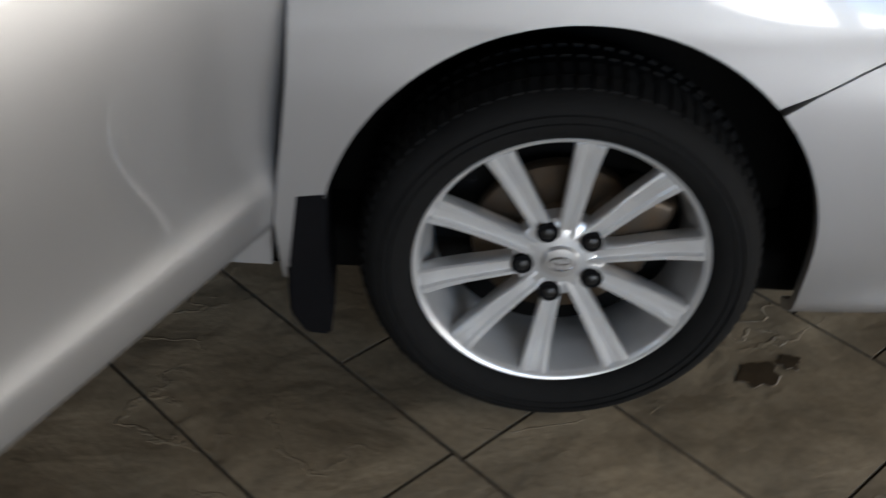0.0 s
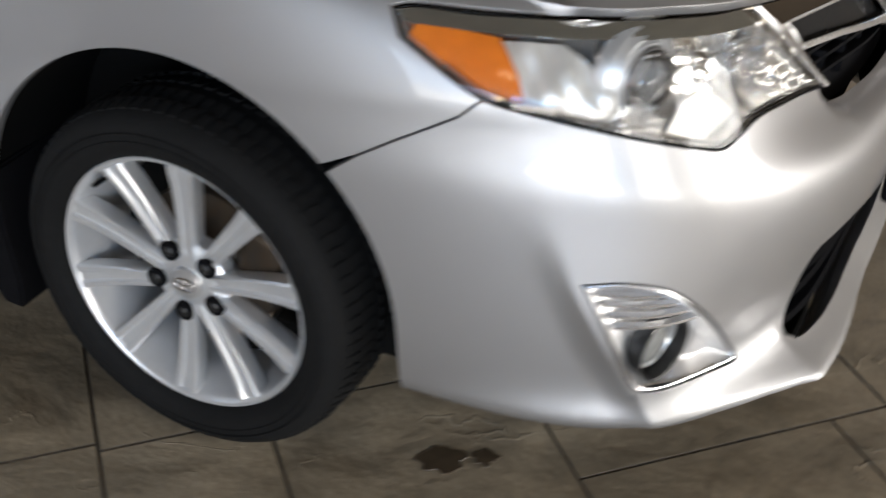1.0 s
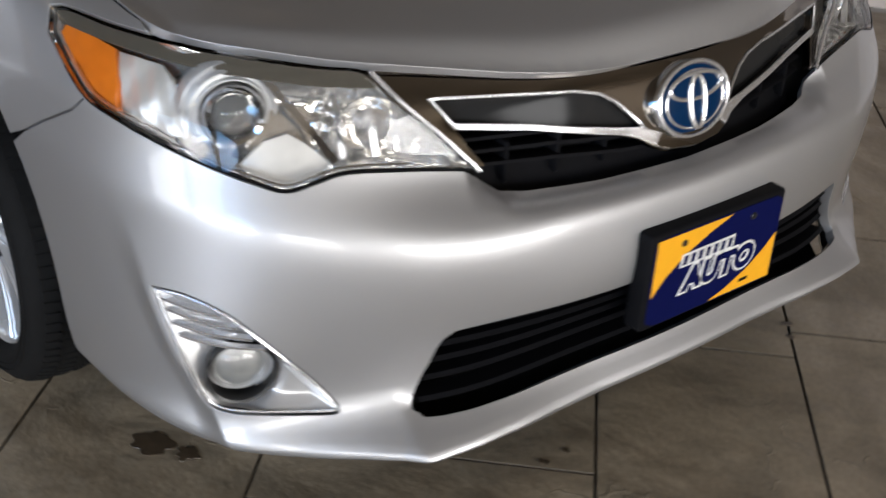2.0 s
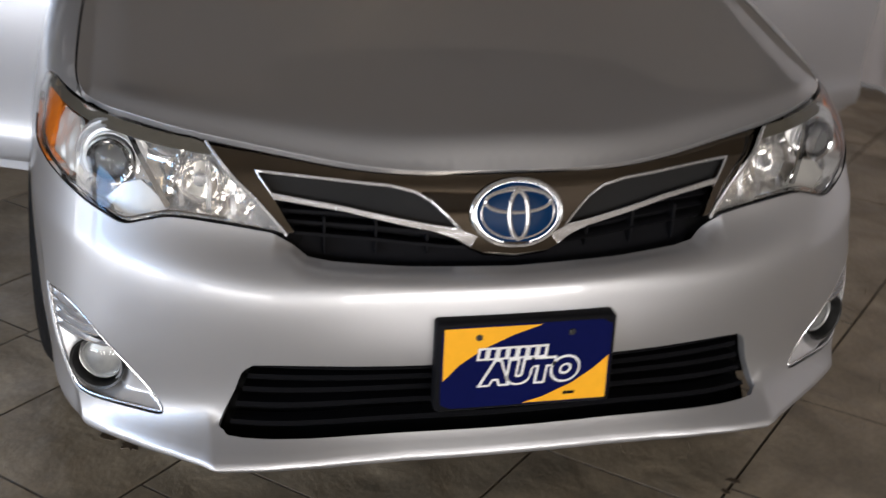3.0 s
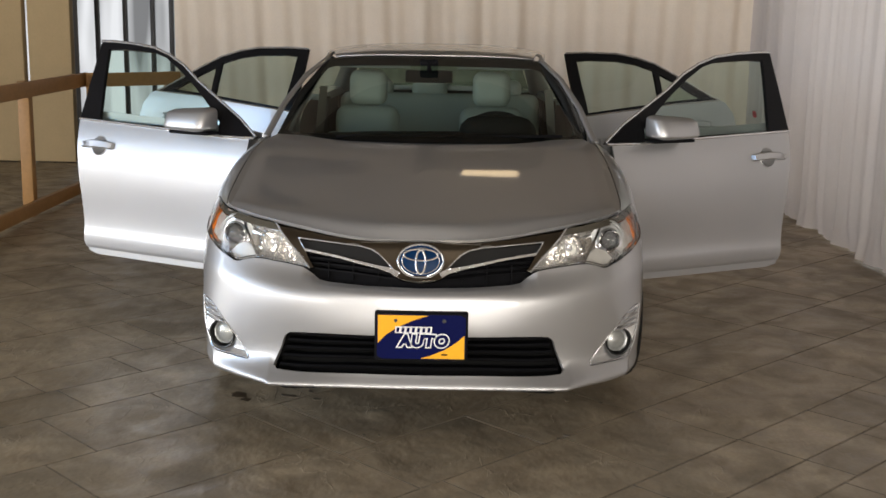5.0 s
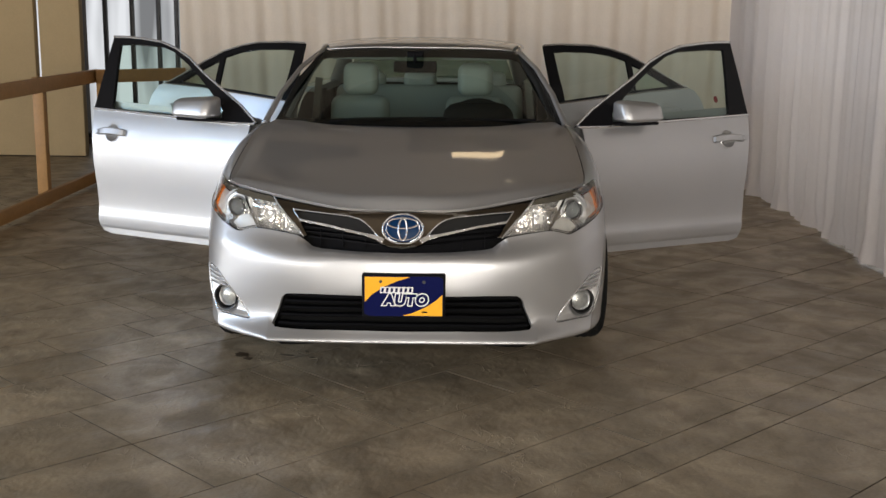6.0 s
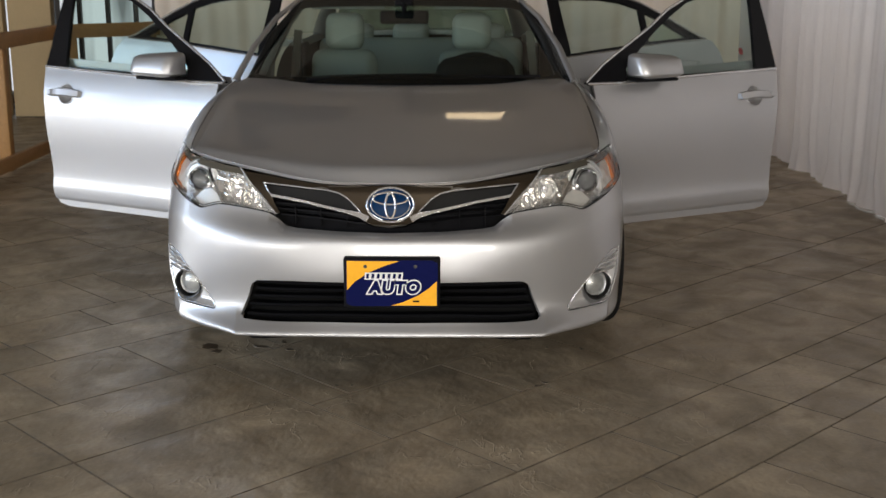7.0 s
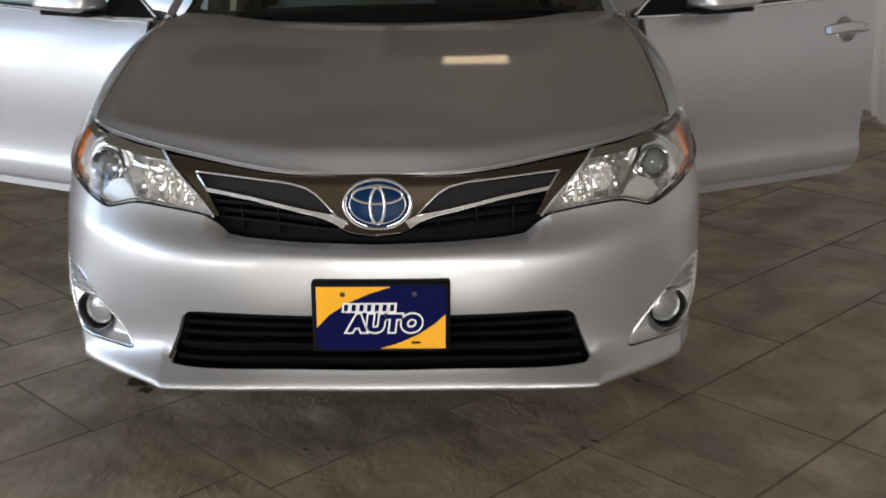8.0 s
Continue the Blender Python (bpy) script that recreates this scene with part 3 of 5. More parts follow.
def arch(z_from, z_to, front, n=24):
    """The arch's edge as (s, z); s runs back along the flank."""
    out = []
    for z in np.linspace(z_from, z_to, n):
        r = AR if z < AZ else math.sqrt(max(AR**2 - (z - AZ)**2, 0))
        out.append((1.581 - AX - r if front else 1.581 - AX + r, z))
    return out


# bumper cover, from arch to arch
low_s = np.linspace(0, 1.20, 40)
bottom = [(s, z) for s, z in zip(low_s, spline_basis(arc, low_s) @ rail_z[0] + .0005)]
lamp_low = [tuple(p) for p in grown(LAMP, .0030)[52:88]]
half = bottom + arch(.215, .590, True, 14) + SEAM[1:-1] + lamp_low + [(.412, .630), (.385, .617), (.34, .612), (.2, .606), (0, .602)]


def rolled(s, z):
    """How far the bumper's upper edge rolls in under the grille."""
    k = np.abs(s)
    rim = np.interp(k, (0, .2, .34, .385, .412), (.602, .606, .612, .617, .630))
    return .026 * np.clip(1 - (rim - z) / .040, 0, 1)**2 * np.clip((.45 - k) / .04, 0, 1)


bumper = part("bumper", sheet(sunk(skin, rolled), mirrored(half), [curved(mirrored(LOWER[1:-1]), (), 3), grown(FOG, .003), grown(FOG, .003) * (-1, 1)], .010, .02), PAINT, car, "silver painted front bumper cover")

# fenders
top_s = np.linspace(1.045, 1.99, 30)
fender_out = [(s, z) for s, z in zip(top_s, skin_top(top_s) - .003)]
fender_out += [(1.983, .80), (1.990, .60), (2.012, .37), (2.0, .262), (1.955, .258)]
fender_out += [(1.581 - AX + AR * math.cos(t), AZ + AR * math.sin(t)) for t in np.linspace(-.20, math.pi - .787, 48)]
fender_out += [(p[0] + .001, p[1] + .0045) for p in SEAM[1:]] + [tuple(p) for p in grown(LAMP, .0030)[52:27:-1]]
for side in (-1, 1):
    part("fender", sheet(skin, np.array(fender_out) * (side, 1), (), .016, .018), PAINT, car)

# hood
hs = np.linspace(0, 1.93, 160)
edge = skin(hs, skin_top(hs))
NOSE_X, EDGE_Y, EDGE_Z = edge[::-1, 0], edge[::-1, 1], edge[::-1, 2]
CENTRE = np.array([(-.45, .982), (-.25, .963), (.1, .917), (.4, .859), (.6, .812), (.72, .783), (.80, .767), (.84, .758), (.857, .752)])


def eased(v):
    v = np.clip(v, 0, 1)
    return v * v * (3 - 2 * v)


def hood_top(x, y):
    x, y = np.atleast_1d(np.asarray(x, float)), np.atleast_1d(np.asarray(y, float))
    x, y = np.broadcast_arrays(x, y)
    x, y = x.ravel(), y.ravel()
    ys = np.interp(x, NOSE_X, EDGE_Y) + .02
    zs = np.interp(x, NOSE_X, EDGE_Z)
    zc = spline_basis(CENTRE[:, 0], x) @ CENTRE[:, 1]
    nose = np.interp(np.abs(y), EDGE_Y[::-1], NOSE_X[::-1])
    f = np.abs(y) / np.maximum(ys, .05)
    z = zs + (zc - zs) * (1 - np.clip(f, 0, 1.2)**2.3)
    ridge = .56 - .22 * eased((x + .45) / 1.3)
    z = z + .0022 * np.exp(-((np.abs(y) - ridge) / .05)**2) * eased((.60 - x) / .7)
    flat = 1 - np.clip(f, 0, 1)**2 * (.66 + .18 * eased((.60 - x) / .90))
    u = np.clip(nose - x, 0, 1) / .034
    lip = 1 - np.log1p(np.exp(5 * (1 - u))) / np.log1p(np.exp(5))
    z = z + .046 * flat * lip * eased((.81 - np.abs(y)) / .14)
    return np.c_[x, y, z]


front = [(p[0] - .001, p[1] - .0012 * min(max((p[1] - .70) / .05, 0), 1)) for p in edge[:-12]]
cowl = [(-.345, .70), (-.29, .55), (-.235, .35), (-.21, .15), (-.205, 0)]
part("hood", sheet(hood_top, [(a, b) for a, b in front[1:]] + cowl[:-1] + [(cowl[-1][0], 0)] + [(a, -b) for a, b in cowl[:-1][::-1]] + [(a, -b) for a, b in front[1:][::-1]] + [(front[0][0], 0)], (), .012, .016), PAINT, car, "silver hood with soft creases")


for side in (-1, 1):
    part("hood_seal", sweep([(p[0], side * (p[1] + .001), p[2] - .009) for p in edge[:-10] if p[1] > .768], circle(.005, 6)), BLACK, car)


# ---- headlights ----
def edge_distance(poly, a, b):
    pts, best = np.c_[a, b], np.full(len(a), 9.0)
    p = np.asarray(poly, float)
    for u, w in zip(p, np.roll(p, -1, axis=0)):
        d = w - u
        t = np.clip(((pts - u) @ d) / max(d @ d, 1e-12), 0, 1)
        best = np.minimum(best, np.hypot(*(pts - u - t[:, None] * d).T))
    return best


def facing(at, ahead, roll=0):
    """A frame at a place whose Y axis points ahead (out of the car) and Z up."""
    y = Vector(ahead).normalized()
    x = y.cross(Vector((0, 0, 1))).normalized()
    z = x.cross(y)
    m = Matrix((x, y, z)).transposed().to_4x4()
    m.translation = at
    return m


def headlight(side):
    out = LAMP * (side, 1)
    lamp = part("headlight", sheet(skin, out, (), .012, .010), LENS, car, "clear wraparound headlight with amber corner")
    lamp.visible_shadow = False

    def bowl(a, b):
        a0 = a * side
        e = edge_distance(LAMP, a0, b)
        d = .012 + .050 * (1 - np.exp(-(e / .020)**2))
        inner = np.clip((.70 - a0) / .03, 0, 1)
        d = d + inner * .0035 * (np.sin(a0 * 210 + b * 60) + .6 * np.sin(a0 * 95 - b * 260)) * np.clip(e / .02, 0, 1)
        d = d - (1 - inner) * .010 * np.exp(-((a0 - .93 - (b - .76) * .5) / .035)**2)
        return d
    part("lamp_housing", sheet(sunk(skin, bowl), grown(LAMP, -.003) * (side, 1), (), .008, 0), REFLECTOR, lamp, "bright silvered reflector housing")
    top = [p for p in LAMP[12:41]] + [(1.200, .806), (1.10, .803), (.93, .798), (.80, .791), (.68, .778), (.590, .771)]
    part("lamp_brow", sheet(sunk(skin, lambda a, b: .010 + .0012 * np.sin(b * 1500)), grown(top, -.002) * (side, 1), (), .006, .004), BROW, lamp, "dark ribbed upper edge")
    amber = np.array([(1.076, .800), (1.13, .806), (1.188, .812), (1.195, .795), (1.142, .765), (1.085, .737), (1.034, .727), (1.045, .760)])
    part("turn_signal", sheet(sunk(skin, .014), amber * (side, 1), (), .012, .012), AMBER, lamp, "orange side marker")
    ring = skin_line(np.vstack([LAMP[48:], LAMP[:1]]) * (side, 1), -.001)
    part("lamp_seal", sweep(ring, circle(.0012, 6)), GLOSS_BLACK, lamp)
    chrome = skin_line(grown(LAMP, -.008)[48:85] * (side, 1), .004)
    part("chrome_line", sweep(chrome, circle(.0022, 6)), CHROME, lamp)
    # projector in a stepped chrome bezel
    base = Vector(sunk(skin, .044)(np.array([.838 * side]), np.array([.752]))[0])
    m = facing(base, (1, .35 * side, .02))
    part("projector_ring", lathe([(.043, -.014), (.0445, .010), (.041, .018), (.0355, .015), (.0335, .004), (.032, -.006)], "Y", 40), CHROME, lamp, "", m)
    part("projector_shroud", lathe([(.078, -.030), (.074, -.012), (.0715, -.009), (.069, -.013), (.065, -.010), (.063, -.003), (.0605, -.001), (.058, -.006), (.053, -.005), (.0505, .001), (.048, .001), (.0455, -.012)], "Y", 48), SATIN_CHROME, lamp, "stepped satin chrome bezel", m)
    part("projector_lens", lathe([(.0, .025), (.012, .0235), (.020, .0195), (.027, .012), (.0318, .002), (.0318, -.002), (.0, -.003)], "Y", 32), PROJECTOR, lamp, "glass projector lens", m)
    part("projector_back", lathe([(.0, -.016), (.034, -.012), (.036, .004)], "Y", 24), TRIM_GREY, lamp, "", m)
    part("lower_reflector", sheet(sunk(skin, .030), curved(np.array([(.775, .712), (.735, .722), (.700, .704), (.666, .680), (.690, .669), (.738, .658), (.790, .668), (.815, .680)]), (0, 1, 3, 5, 7), 3) * (side, 1), (), .008, .010), FLUTED, lamp, "smooth satin lower reflector")
    # high beam bowl and bulb
    base = Vector(sunk(skin, .052)(np.array([.612 * side]), np.array([.738]))[0])
    m = facing(base, (1, .18 * side, 0))
    part("high_beam_bowl", lathe([(.010, -.010), (.022, -.002), (.034, .014), (.040, .030), (.042, .030)], "Y", 20), REFLECTOR, lamp, "", m)
    part("bulb", lathe([(.0, .020), (.005, .018), (.006, .0), (.008, -.010)], "Y", 12), WHITE, lamp, "", m)
    for u, lo, hi in ((.535, .668, .728), (.585, .670, .762), (.642, .676, .775), (.690, .668, .700)):
        part("reflector_step", sweep(skin_line(np.array([(u, lo), (u + .006, (lo + hi) / 2), (u + .016, hi)]) * (side, 1), .038), [(-.004, -.0014), (-.004, .0014), (.005, .0012), (.005, -.0012)]), BRIGHT, lamp)
    part("bulb_shield", lathe([(.0, .034), (.010, .033), (.013, .026), (.013, .010), (.011, .010)], "Y", 18), BRIGHT, lamp, "", m)
    # the blade between the two chambers
    blade = skin_line(np.array([(.800, .806), (.765, .785), (.73, .757), (.695, .722), (.660, .682)]) * (side, 1), .016)
    part("divider", sweep(blade, [(-.006, -.004), (0, .005), (.006, -.004)]), CHROME, lamp)
    part("corner_reflector", sheet(sunk(skin, lambda a, b: .022 + .0018 * np.sin(np.abs(a) * 75 + b * 50) + .0009 * np.sin(np.abs(a) * 170 - b * 120)), np.array([(.905, .698), (.97, .712), (1.03, .727), (1.043, .760), (1.072, .799), (.985, .797), (.945, .775), (.905, .735)]) * (side, 1), (), .005, .012), FLUTED, lamp, "silvered corner reflector")
    return lamp


for side in (-1, 1):
    headlight(side)

# ---- upper grille ----
g_s = np.linspace(0, .592, 30)
g_top = [(s, z) for s, z in zip(g_s, skin_top(g_s) - .004)]
mouth = g_top + [(.603, .788), (.553, .747), (.488, .696), (.430, .648), (.410, .633), (.384, .619), (.34, .614), (.2, .608), (0, .604)]
grille = part("grille", sheet(sunk(skin, .060), mirrored(mouth), (), .03, .0), BLACK, car, "black grille with chrome wings")
frame_half = g_top + [(.603, .788), (.553, .747), (.488, .696), (.427, .645), (.412, .646), (.432, .668), (.455, .699), (.32, .683), (.219, .664), (.15, .651), (.11, .638), (.085, .624), (.06, .615), (0, .610)]
insert = np.array([(.497, .749), (.36, .741), (.235, .731), (.185, .719), (.155, .703), (.128, .680), (.100, .653), (.15, .660), (.219, .672), (.32, .690), (.460, .707)])


def wing(a, b):
    """How deep the chrome wings lie under the skin: leaning back above, swelling under the badge."""
    return .004 + .16 * np.clip(b - .650, 0, 1) - .012 * np.exp(-(a / .11)**2)


# the wings' brown darkness is a painted ceiling reflection
part("grille_frame", sheet(sunk(skin, wing), mirrored(frame_half), [insert, insert * (-1, 1)], .010, .018), CEIL_TINT_CHROME, grille, "chrome grille wings darkened like a reflected ceiling")
for side in (-1, 1):
    part("grille_insert", sheet(sunk(skin, lambda a, b: wing(a, b) + .016), grown(insert, .003) * (side, 1), (), .010, .0), SMOKED, grille, "dark smoked chrome insert")
    part("chrome_edge", sweep(sunk(skin, lambda a, b: wing(a, b) - .001)(*(refine(insert, .01) * (side, 1)).T), circle(.0026, 8), closed=True), BRIGHT, grille)
    part("lamp_trim", sweep(skin_line(np.array([(.603, .790), (.553, .748), (.488, .697), (.424, .640)]) * (side, 1), -.001), circle(.0034, 6)), BRIGHT, grille)
    # lower edge of the wings, laid over in paler metal for the window's reflection
    strip = [(.460, .706), (.32, .689), (.219, .671), (.15, .659), (.100, .652), (.072, .640), (.085, .625), (.11, .639), (.15, .652), (.219, .665), (.32, .684), (.455, .700)]
    part("wing_strip_lit", sheet(sunk(skin, lambda a, b: wing(a, b) - .0035), np.array(strip) * (side, 1), (), .006, .004), BRIGHT, grille, "lower chrome strip brightened like a reflected window")
    for k, (z, e) in enumerate(((.684, .44), (.668, .43), (.652, .415))):
        part("slat", sweep(skin_line(np.array([(.02, z - .022), (.12, z - .018), (.27, z - .007), (e, z)]) * (side, 1), .042), [(-.016, -.003), (-.016, .003), (.010, .003), (.014, 0), (.010, -.003)]), BLACK, grille)
    for u in (.16, .26, .36):
        part("grille_rib", block((.03, .004, .07), Vector(sunk(skin, .045)(np.array([u * side]), np.array([.648]))[0])), BLACK, grille)

# emblem: an oval badge in chrome and blue
disc = lathe([(.0, .008), (.5, .0065), (.8, .004), (.95, .0), (.95, -.006), (0, -.006)], "Y", 48)
bmesh.ops.scale(disc, vec=(.083, 1, .060), verts=disc.verts[:])
badge = part("emblem", disc, BLUE, car, "blue oval badge with chrome ring", facing((.888, .004, .684), (1, 0, .24)))
collar = lathe([(.93, .001), (1.0, .001), (1.045, -.006), (1.06, -.030)], "Y", 48)
bmesh.ops.scale(collar, vec=(.083, 1, .060), verts=collar.verts[:])
part("badge_collar", collar, CHROME, badge)


def oval(a, b, cx, cz, r, lift):
    return sweep([(cx + a * math.cos(t), lift, cz + b * math.sin(t)) for t in np.linspace(0, 2 * math.pi, 40, endpoint=False)], circle(r, 8), up=(0, 1, 0), closed=True)


for a, b, cx, cz, r, lift, nm in ((.0825, .0605, 0, 0, .0036, .002, "badge_ring"), (.068, .047, 0, 0, .0022, .004, "badge_ring"), (.0175, .043, 0, -.003, .0044, .009, "badge_oval"), (.061, .021, 0, .022, .0038, .007, "badge_oval")):
    part(nm, oval(a, b, cx, cz, r, lift), BRIGHT, badge, "chrome")

# ---- lower grille ----
lower = part("lower_grille", sheet(sunk(skin, .075), grown(mirrored(LOWER), .014), (), .04, 0), LINER, car, "black slatted lower grille")
for z, e in ((.398, .487), (.371, .497), (.344, .508), (.317, .522), (.290, .532)):
    ss = np.linspace(-e, e, 40)
    part("slat", sweep(sunk(skin, .030)(ss, np.full(40, z)), [(-.022, -.0055), (-.022, .0035), (.014, .0055), (.020, .0), (.014, -.0055)]), BLACK, lower)
wall_top = np.linspace(-.47, .47, 40)
part("grille_lining", sweep(np.vstack([sunk(skin, .026)(wall_top, np.interp(np.abs(wall_top), (0, .26, .475), (.424, .421, .413)))]), [(-.03, -.001), (-.03, .001), (.022, .001), (.022, -.001)]), PAINT, lower)

# ---- fog lamps ----
def fog_lamp(side):
    hole = np.array([(.812 + .044 * math.cos(t), .352 + .047 * math.sin(t)) for t in np.linspace(0, 2 * math.pi, 32, endpoint=False)])

    def dish(a, b):
        a0 = a * side
        e = edge_distance(FOG, a0, b)
        hz = np.hypot((a0 - .806) / 1.0, (b - .352) / 1.05)
        d = .004 + .020 * np.clip(e / .022, 0, 1) + .020 * np.exp(-((hz - .043) / .016)**2)
        return d
    fog = part("fog_lamp", sheet(sunk(skin, dish), grown(FOG, -.001) * (side, 1), [hole * (side, 1)], .004, .0), SATIN_CHROME, car, "round fog lamp in a satin silver bezel")
    part("lamp_backing", sheet(sunk(skin, .062), grown(FOG, .012) * (side, 1), (), .03, 0), LINER, fog)
    part("bezel_edge", sweep(skin_line(np.vstack([grown(FOG, -.003), grown(FOG, -.003)[:1]]) * (side, 1), .003), circle(.0022, 6)), BRIGHT, fog)
    for fin in (((.922, .470), (.830, .462)), ((.914, .455), (.806, .444)), ((.904, .436), (.786, .426)), ((.894, .418), (.768, .408))):
        part("bezel_fin", sweep(skin_line(np.array(fin) * (side, 1), .009), [(-.006, -.0016), (-.006, .0016), (.006, .0022), (.008, 0), (.006, -.0022)]), BRIGHT, fog)
    c = Vector(sunk(skin, .040)(np.array([.812 * side]), np.array([.352]))[0])
    m = facing(c, (1, .38 * side, 0)) @ Matrix.Diagonal((1.1, 1, 1.1, 1))
    part("fog_tube", lathe([(.049, .026), (.045, .024), (.043, -.03), (.0, -.034)], "Y", 36), NUT, fog, "", m)
    part("fog_reflector", lathe([(.0345, .0005), (.030, .0035), (.020, .0070), (.010, .0090), (0, .0095)], "Y", 32), FOG_SILVER, fog, "frosted silver lamp face", m)
    glass = part("fog_lens", lathe([(0, .016), (.012, .0145), (.024, .010), (.033, .003), (.0365, -.004)], "Y", 32), LENS, fog, "", m)
    glass.visible_shadow = False
    part("fog_ring", lathe([(.0365, -.006), (.0385, .002), (.0365, .006), (.0345, .003), (.0345, -.004)], "Y", 36), SATIN_CHROME, fog, "", m)


for side in (-1, 1):
    fog_lamp(side)

# ---- dealer plate ----
plate = part("plate_holder", block((.040, .336, .180), (.962, .012, .4255), bevel=.008, seg=3), BLACK, car, "black holder with a navy and yellow dealer plate")
PX = Matrix(((0, 0, 1, .9825), (1, 0, 0, .012), (0, 1, 0, .4255), (0, 0, 0, 1)))


def flat(points, thick=.0008):
    """A flat cut-out in plate space."""
    bm = bmesh.new()
    low = [bm.verts.new((x, y, 0)) for x, y in points]
    top = [bm.verts.new((x, y, thick)) for x, y in points]
    n = len(points)
    bm.faces.new(top)
    for i in range(n):
        bm.faces.new((low[i], low[(i + 1) % n], top[(i + 1) % n], top[i]))
    bmesh.ops.triangulate(bm, faces=[f for f in bm.faces if len(f.verts) > 4])
    return bm


hw, hh = .1590, .0820
outline = rounded([(-hw, -hh), (hw, -hh), (hw, hh), (-hw, hh)], .06, 2)
part("plate", flat(outline, .0012), NAVY, plate, "navy plate", PX)
lift = Matrix.Translation((0, 0, .0013))
curve_a = [(-hw * .98, -hh * .30), (-hw * .80, hh * .08), (-hw * .52, hh * .45), (-hw * .18, hh * .75), (hw * .16, hh * .97)]
part("plate_corner", flat(curve_a + [(-hw * .98, hh * .97)]), YELLOW, plate, "yellow corner", PX @ lift)
curve_b = [(hw * .98, hh * .10), (hw * .80, -hh * .22), (hw * .55, -hh * .55), (hw * .22, -hh * .84), (-hw * .02, -hh * .97)]
part("plate_corner", flat(curve_b + [(hw * .98, -hh * .97)]), YELLOW, plate, "yellow corner", PX @ lift)


def words(text, size, offset, shear):
    cu = bpy.data.curves.new("words", "FONT")
    cu.space_character = 1.16
    cu.body, cu.size, cu.offset, cu.shear, cu.align_x, cu.extrude = text, size, offset, shear, "CENTER", .0004
    ob = new("words", cu)
    dg = bpy.context.evaluated_depsgraph_get()
    dg.update()
    me = bpy.data.meshes.new_from_object(ob.evaluated_get(dg))
    bpy.data.objects.remove(ob)
    me.materials.clear()
    return me


part("letters_outline", words("AUTO", .057, .0078, .14), WHITE, plate, "white outlined letters", PX @ Matrix.Translation((.008, -.033, .0020)))
part("letters", words("AUTO", .057, .0034, .14), NAVY, plate, "navy letters", PX @ Matrix.Translation((.008, -.033, .0030)))
for k in range(7):
    m = PX @ Matrix.Translation((-.084 + k * .0186, .0262, .0020)) @ Matrix.Shear("XZ", 4, (0, 0))
    part("bar", flat([(-.0110, -.0125), (.0090, -.0125), (.0116, .0125), (-.0084, .0125)]), WHITE, plate, "", m)
    part("bar", flat([(-.0060, -.0084), (.0036, -.0084), (.0058, .0084), (-.0038, .0084)]), NAVY, plate, "", m @ Matrix.Translation((0, 0, .001)))
for u, w in ((-.092, .060), (.082, .060)):
    part("bolt", lathe([(0, .003), (.006, .0025), (.007, 0)], "Z", 12), NUT, plate, "", PX @ Matrix.Translation((u, w, .001)))
part("slot", flat([(-.009, -.003), (.013, -.003), (.013, .003), (-.009, .003)]), BLACK, plate, "", PX @ Matrix.Translation((.082, -.064, .0022)))


